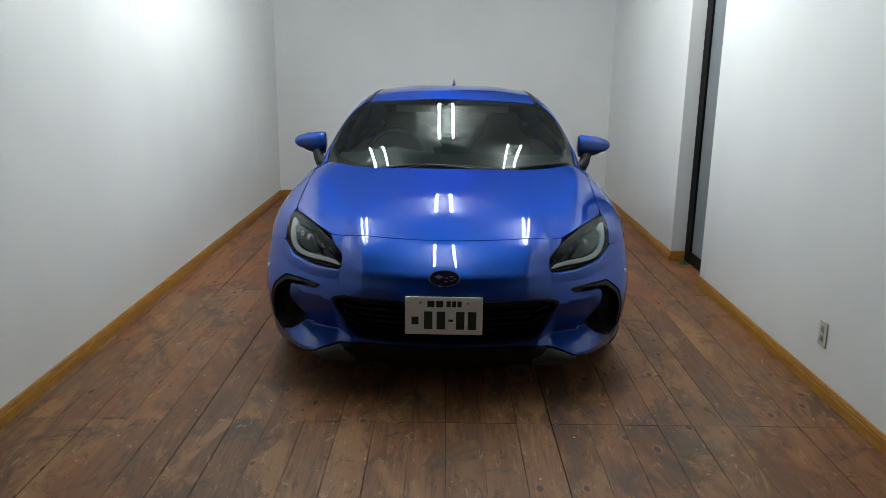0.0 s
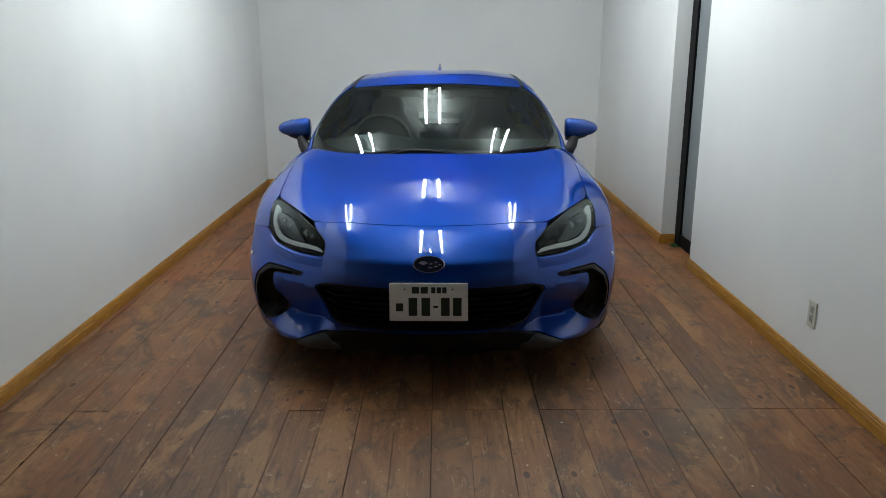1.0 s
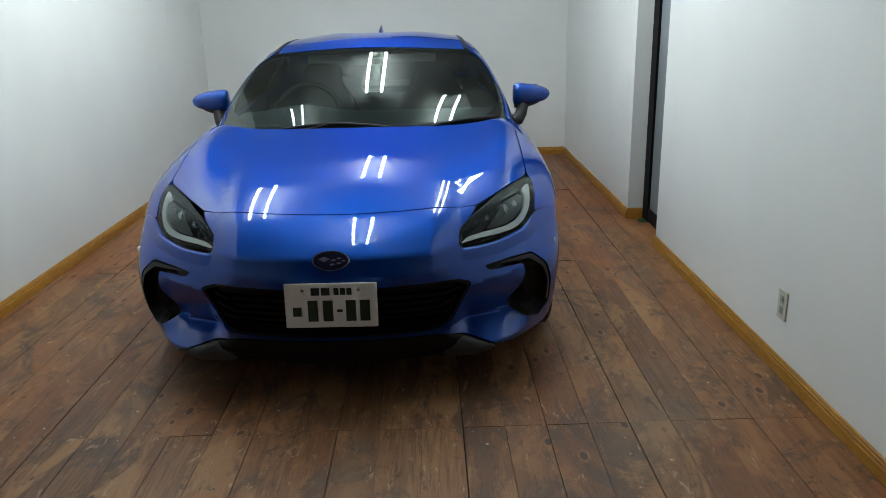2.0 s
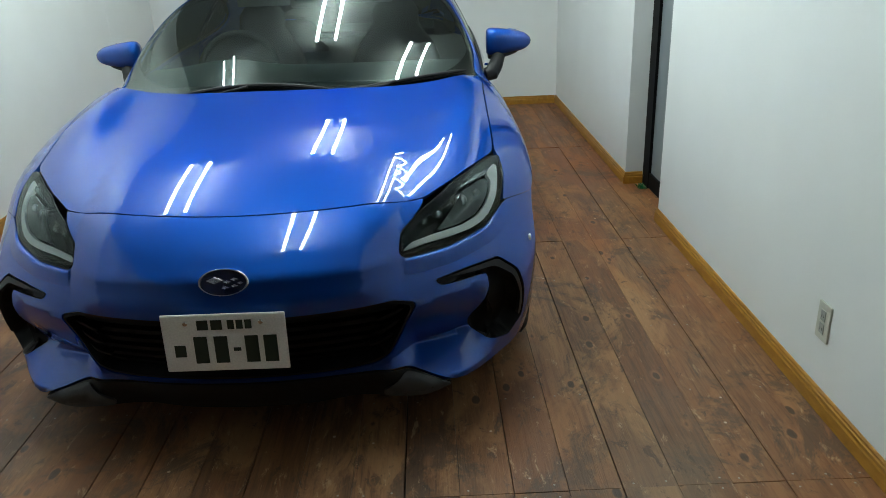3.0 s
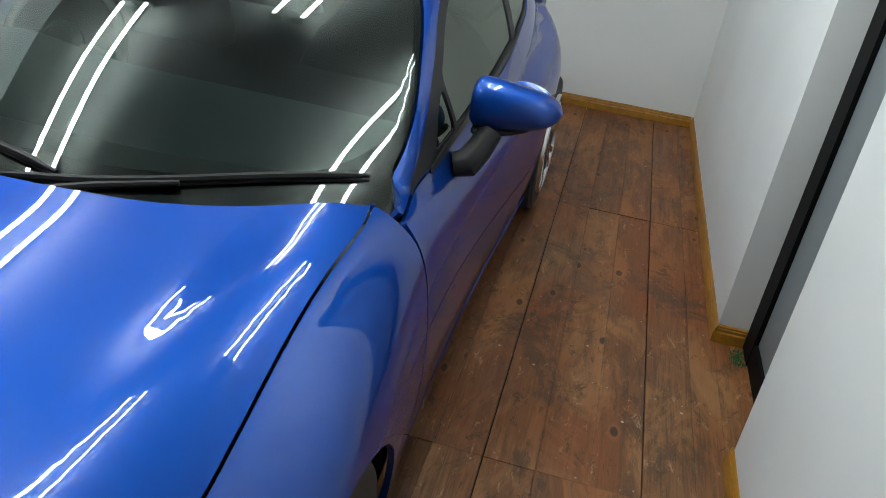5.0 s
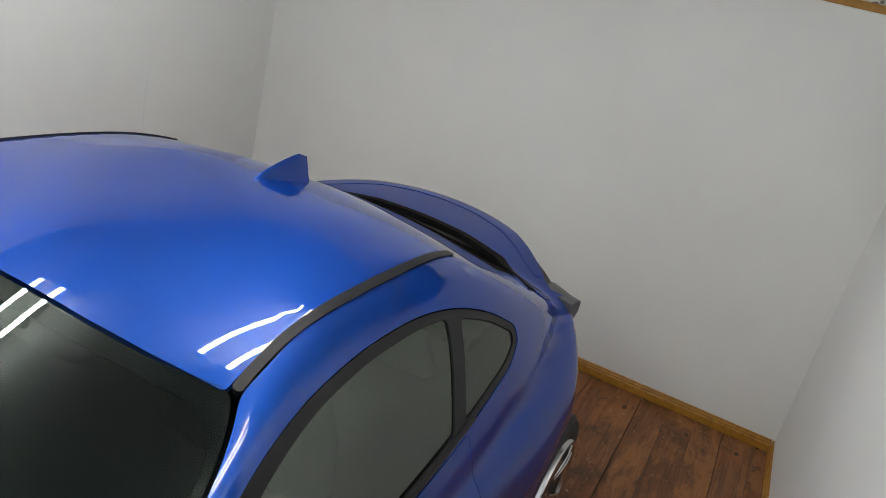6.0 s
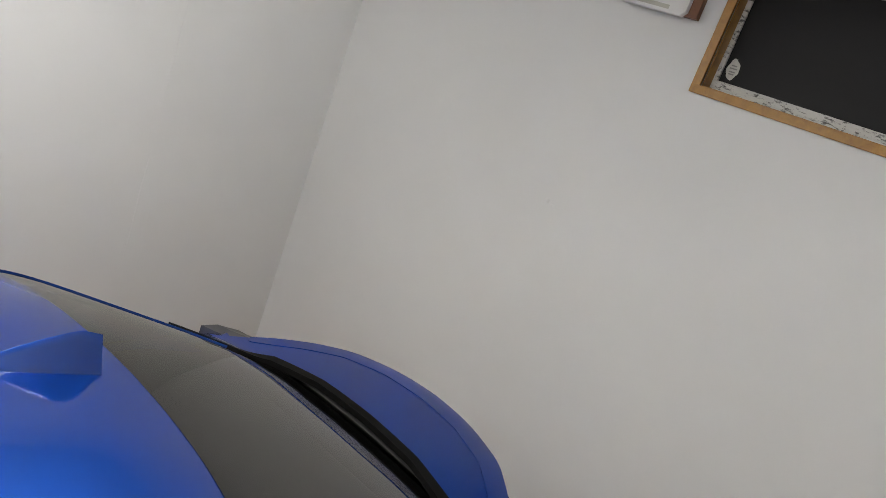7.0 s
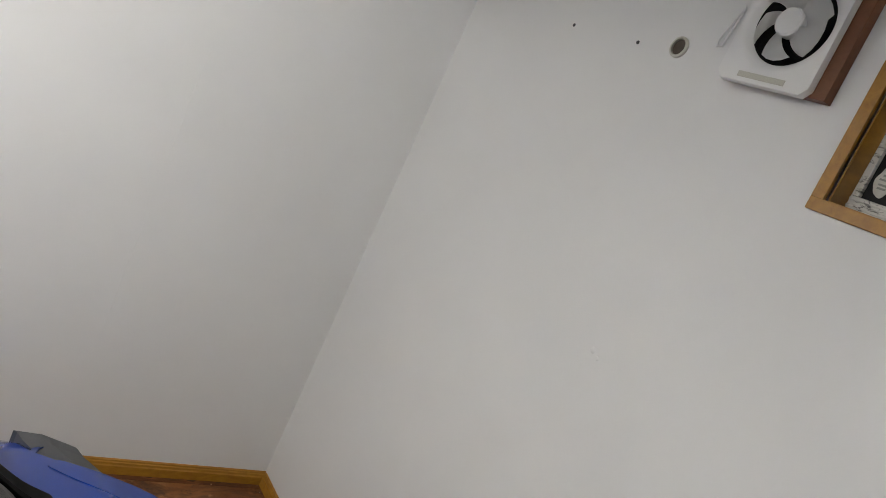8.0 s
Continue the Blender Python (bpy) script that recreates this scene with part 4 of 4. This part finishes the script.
# number plate with plain bars
plate = part("number_plate", block((-.165, -.0825, 0), (.165, .0825, .006), .004), PLATE_WHITE, car, "white number plate")
plate.matrix_local = pose(0, -.002, .4205, 90 - 3)
plate_rows = [(-.055, .052, .030, .028), (-.018, .052, .030, .028), (.020, .052, .018, .026), (.043, .052, .018, .026), (.066, .052, .018, .026),
              (-.122, -.022, .030, .034), (-.066, -.020, .036, .078), (-.012, -.020, .036, .078), (.030, -.020, .020, .010), (.070, -.020, .036, .078), (.120, -.020, .036, .078)]
for x, y, w, h in plate_rows:
    part("plate_bar", block((x - w / 2, y - h / 2, .0060), (x + w / 2, y + h / 2, .0072), .0004), PLATE_INK, plate)
for x in (-.1, .1):
    part("plate_bolt", lathe([(.007, .006), (.007, .009), (.005, .011), (0, .0112)], pose(x, .058, 0), 14), CHROME, plate, smooth=True)
part("plate_frame", block((-.12, -.02, -.03), (.12, .05, -.0005)), BLACK, plate)

# door handles
for s in (1, -1):
    h = part("door_handle", tube([(s * .850, 2.45, .735), (s * .862, 2.46, .740), (s * .866, 2.50, .745), (s * .862, 2.55, .748), (s * .846, 2.56, .746)], [.007, .008, .009, .008, .007], 10), PAINT, doors[0 if s > 0 else 1], smooth=True)


# door mirrors
def mirror(s):
    """A body-coloured mirror, tall inside and tapering outwards, on a black foot."""
    def shell(lower, x0, x1, n=22, m=36):
        rows = []
        for i in range(n + 1):
            t = i / n
            end = math.sqrt(max(0.0, 1 - max(0, (t - .76) / .24) ** 2.3)) * (.80 + .20 * math.sqrt(1 - max(0, 1 - t / .14) ** 2))
            top, bot = 1.016 - .038 * t ** 1.8, .890 + .032 * t ** 2.2
            fore, aft = 1.792 + .030 * t * t, 1.902 + .022 * t
            if lower:
                top, bot = bot + .010, bot - .016
                fore, aft = fore + .012, aft - .004
            cy, cz, hy, hz = (fore + aft) / 2, (top + bot) / 2, (aft - fore) / 2 * max(end, .03), (top - bot) / 2 * max(end, .03)
            row = []
            for k in range(m):
                a = 2 * math.pi * k / m
                c, d = math.cos(a), math.sin(a)
                row.append((s * (x0 + (x1 - x0) * t), cy + .010 * t + hy * math.copysign(abs(c) ** .90, c), cz + hz * math.copysign(abs(d) ** (.70 if d < 0 else .85), d)))
            rows.append(row)
        return hull(rows)
    m = part("door_mirror", shell(False, .812, 1.026), PAINT, car, "blue door mirror", smooth=False)
    m.data.shade_smooth()
    part("mirror_underside", shell(True, .820, .975), BLACK, m, "black mirror underside", smooth=True)
    foot = [(s * .800, 1.755, .815), (s * .832, 1.765, .822), (s * .850, 1.790, .850), (s * .868, 1.825, .890)]
    part("mirror_foot", tube(foot, [.030, .036, .034, .030], 14), BLACK, m, "black mirror foot", smooth=True)
    g = lathe([(1, 0), (1, .002), (0, .003)], pose(0, 0, 0), 28)
    bmesh.ops.transform(g, matrix=pose(s * .925, 1.916, .957, -90) @ Matrix.Diagonal((.070, .045, 1, 1)), verts=g.verts)
    part("mirror_glass", g, CHROME, m)


mirror(1), mirror(-1)

# shark-fin aerial
fin = bmesh.new()
rows = []
for k in range(13):
    t = k / 12
    y = 2.700 + .228 * t
    h = .079 * min(1, t * 1.22) ** .82 - .004 * max(0, t - .8) * 5
    base = float(march(np.array([0., y, 1.7]), np.array([0., 0., -1.]), 1.7)[2]) - .003
    w = .032 * (math.sin(math.pi * min(.62, t * .62 + .03)) ** .6) * (1 - .2 * t)
    rows.append([fin.verts.new((w * c, y - .004 * f * t, base + h * f)) for c, f in ((-1, 0), (-.62, .35), (-.30, .75), (-.09, .97), (0, 1), (.09, .97), (.30, .75), (.62, .35), (1, 0))])
for a, b in zip(rows, rows[1:]):
    for k in range(8):
        fin.faces.new((a[k], a[k + 1], b[k + 1], b[k]))
fin.faces.new(rows[-1]), fin.faces.new(rows[0][::-1])
bmesh.ops.recalc_face_normals(fin, faces=fin.faces)
part("aerial_fin", fin, PAINT, car, "blue shark-fin aerial", smooth=True)


# wipers
def on_glass(x, y, up):
    p = march(np.array([x, y, 1.7]), np.array([0., 0., -1.]), 1.7, 240, cab_form)
    return Vector(p + normals(p, cab_form) * up)


LEFT_BLADE = spline((-.50, 1.262), (-.376, 1.242), (-.098, 1.220), (.168, 1.185))
RIGHT_BLADE = spline((.08, 1.150), (.252, 1.195), (.41, 1.275), (.53, 1.345), (.692, 1.438))
for x0w, x1w, run, foot in ((-.50, .175, LEFT_BLADE, (-.42, 1.19)), (.08, .697, RIGHT_BLADE, (.15, 1.135))):
    line = [on_glass(x, float(run(x)), .011) for x in np.linspace(x0w, x1w, 14)]
    w = part("wiper", tube(line, [.004] + [.0085] * 12 + [.004], 8), BLACK, car, "black windscreen wiper", smooth=True)
    part("wiper_rubber", tube([q - Vector((0, 0, .011)) for q in line], .0035, 6), RUBBER, w)
    a = on_glass((x0w + x1w) / 2, float(run((x0w + x1w) / 2)) - .012, .016)
    foot = on_glass(*foot, .008)
    part("wiper_arm", tube([foot, foot.lerp(a, .4) + Vector((0, 0, .004)), a], [.010, .008, .006], 8), BLACK, w, smooth=True)


# wheels
def wheel(x, y):
    s = 1 if x > 0 else -1
    w = new("wheel")
    w.parent = car
    w.matrix_local = pose(x, y, WHEEL_Z, 0, 90 * s, 0)
    R, r = TYRE_R, .232
    part("tyre", lathe([(r, -.105), (r + .03, -.108), (R - .02, -.105), (R - .004, -.09), (R, -.06), (R, .06), (R - .004, .09), (R - .02, .105), (r + .03, .108), (r, .105)], pose(0, 0, 0), 56), RUBBER, w, "black low-profile tyre", smooth=True)
    rim = part("rim", lathe([(r - .01, -.10), (r, -.104), (r, .112), (r - .004, .121), (r - .012, .117), (r - .022, .095), (r - .03, -.09)], pose(0, 0, 0), 56), ALLOY, w, "silver alloy rim", smooth=True)
    part("brake_disc", lathe([(.15, -.03), (.15, -.02), (.06, -.018), (.06, .03), (0, .03)], pose(0, 0, 0), 40), GREY_TRIM, w)
    part("hub_cap", lathe([(.055, .05), (.05, .100), (.03, .108), (0, .109)], pose(0, 0, 0), 28), ALLOY, rim, smooth=True)
    for k in range(10):
        b = bmesh.new()
        a = radians(36 * k + (8 if k % 2 else -8))
        u, v = Vector((math.cos(a), math.sin(a), 0)), Vector((-math.sin(a), math.cos(a), 0))
        rings = []
        for rr, wd, h in ((.04, .022, .094), (.10, .016, .110), (.17, .013, .119), (.215, .016, .117)):
            rings.append([b.verts.new(u * rr + v * (wd * q) + Vector((0, 0, h + dz))) for q, dz in ((-1, -.03), (-1, -.004), (-.7, 0), (.7, 0), (1, -.004), (1, -.03))])
        for p, q in zip(rings, rings[1:]):
            for j in range(6):
                b.faces.new((p[j], p[(j + 1) % 6], q[(j + 1) % 6], q[j]))
        b.faces.new(rings[0][::-1]), b.faces.new(rings[-1])
        part("spoke", b, ALLOY, rim)


for x in (.768, -.768):
    wheel(x, WHEEL_F), wheel(x * 1.008, WHEEL_R)

# side marker on each fender
for s in (1, -1):
    p = march(np.array([s * 1.3, .50, .495]), np.array([-1. * s, 0., 0.]), 1.3)
    part("side_marker", block((-.006, -.012, -.008), (.0035, .012, .008), .003, Matrix.Translation(Vector(p))), DRL, car, "clear side marker", smooth=True)


# ---- cabin ----
rings = []
for x in np.linspace(-.68, .68, 25):
    brow = .035 * math.exp(-((x + .36) / .17) ** 2)
    y0 = 1.30 + .30 * x * x
    rings.append([(x, y0, .80), (x, y0 + .02, .885 - .03 * abs(x)), (x, 1.52, .90), (x, 1.66, .905 + brow), (x, 1.74, .895 + brow), (x, 1.77, .86), (x, 1.72, .70), (x, 1.4, .70)])
part("dashboard", hull(rings), DASH, car, "black dashboard with a cowl over the dials", smooth=True)
sw = part("steering_wheel", lathe([(.182 + .015 * math.cos(a), .015 * math.sin(a)) for a in np.linspace(0, 2 * math.pi, 13)], pose(-.36, 1.86, .86, 66), 40), CABIN_DARK, car, "black steering wheel", smooth=True)
part("steering_hub", lathe([(.065, -.02), (.07, .01), (.05, .03), (0, .034)], pose(-.36, 1.86, .86, 66), 24), CABIN_DARK, sw, smooth=True)
for a in (0, 180, 270):
    c, s = math.cos(radians(a)), math.sin(radians(a))
    b = tube([(.05 * c, .05 * s, 0), (.175 * c, .175 * s, 0)], [.022, .014], 8)
    bmesh.ops.transform(b, matrix=pose(-.36, 1.86, .86, 66), verts=b.verts)
    part("steering_spoke", b, CABIN_DARK, sw, smooth=True)


def seat(x, y, h=1.0):
    rings = []
    for z, w, d0, lean in ((.62, .22, .10, 0), (.72, .24, .11, .03), (.82, .235, .10, .07), (.90, .20, .085, .11), (.96, .15, .07, .14), (1.0, .125, .06, .16), (1.06, .125, .06, .19), (1.10, .10, .05, .21), (1.115, .06, .02, .215)):
        z = .62 + (z - .62) * h
        rings.append([(x + w * math.copysign(abs(math.cos(a)) ** .6, math.cos(a)), y + lean + d0 * .6 * math.copysign(abs(math.sin(a)) ** .7, math.sin(a)), z) for a in np.linspace(0, 2 * math.pi, 21)[:-1]])
    part("seat_back", hull(rings), CLOTH, car, "black cloth seat", smooth=True)


for s in (1, -1):
    rings = [[(s * x, y + dy, z) for y, z in ((3.70, .905), (3.765, .902), (3.843, .878), (3.840, .84), (3.775, .802), (3.70, .82))] for x, dy in ((.56, .08), (.66, .015), (.695, .002), (.702, -.006))]
    part("tail_lamp", hull(rings), GREY_TRIM, car, "smoked dark tail lamp end")
seat(-.36, 2.30), seat(.36, 2.30), seat(-.30, 2.92, .72), seat(.30, 2.92, .72)
for x in (-.20, .20):
    part("sun_visor", block((x - .175, 2.045, 1.135), (x + .175, 2.06, 1.182), .006), VISOR, car, "grey folded sun visor")
part("parcel_shelf", block((-.56, 3.12, .86), (.56, 3.66, .90), .01), CABIN_DARK, car)
im = part("interior_mirror", block((-.11, 1.985, 1.125), (.11, 2.005, 1.185), .012), CABIN_DARK, car, "black interior mirror", smooth=True)
part("mirror_stem", tube([(0, 1.985, 1.16), (0, 1.96, 1.195)], .010, 8), CABIN_DARK, im)
part("sensor_box", block((-.075, 1.90, 1.145), (.075, 1.965, 1.165), .006), CABIN_DARK, car)


# ---- floor boards ----
def board_mesh(w, l):
    bm = block((-w / 2, -l / 2, -.021), (w / 2, l / 2, 0), .0010)
    me = bpy.data.meshes.new("board")
    bm.to_mesh(me)
    bm.free()
    me.materials.append(BOARDS)
    return me


PITCH, FIRST, ROWS, LONG = .148, .166, -.152, 1.82
ground = bpy.data.objects["floor"]
shapes, nails = {}, bmesh.new()
x = FIRST - PITCH * math.ceil((FIRST - LEFT) / PITCH)
chance = random.Random(7)
while x < RIGHT:
    a, b = max(x, LEFT), min(x + PITCH, RIGHT)
    slack = chance.choice((.0008, .0010, .0016, .0026, .0040))
    wide = b - a - slack
    if wide > .02:
        for row in range(-3, 3):
            y0, y1 = max(ROWS + LONG * row, FRONT), min(ROWS + LONG * (row + 1), REAR)
            if y1 - y0 > .05:
                butt = chance.choice((.0008, .0008, .0014, .0032))
                key = (round(wide, 4), round(y1 - y0 - butt, 4))
                if key not in shapes:
                    shapes[key] = board_mesh(wide, y1 - y0 - butt)
                ob = new("board", shapes[key])
                ob.parent = ground
                ob.location = ((a + b) / 2 - slack / 2 + .001, (y0 + y1) / 2, chance.uniform(-.0016, .0016))
                for ny in (y0 + .022, y1 - .022, y0 + .46, y0 + .91, y0 + 1.36):
                    for nx in (a + .03, b - .03):
                        if b - a > .09 and ny < y1 and chance.random() < .5:
                            at = pose(nx + chance.uniform(-.008, .008), ny + chance.uniform(-.006, .006), ob.location[2] - .0004)
                            lathe([(.0034, 0), (.0034, .0007), (.0024, .0010)], at, 7, nails)
    x += PITCH
ob = new("board", board_mesh(.62, .675))
ob.parent, ob.location = ground, (RIGHT + .3105, (DOOR_A + DOOR_B) / 2, -.001)
ob = part("floor_nails", nails, NAIL, ground, "dull steel nail heads")
tagged(ob, kind="stuff")
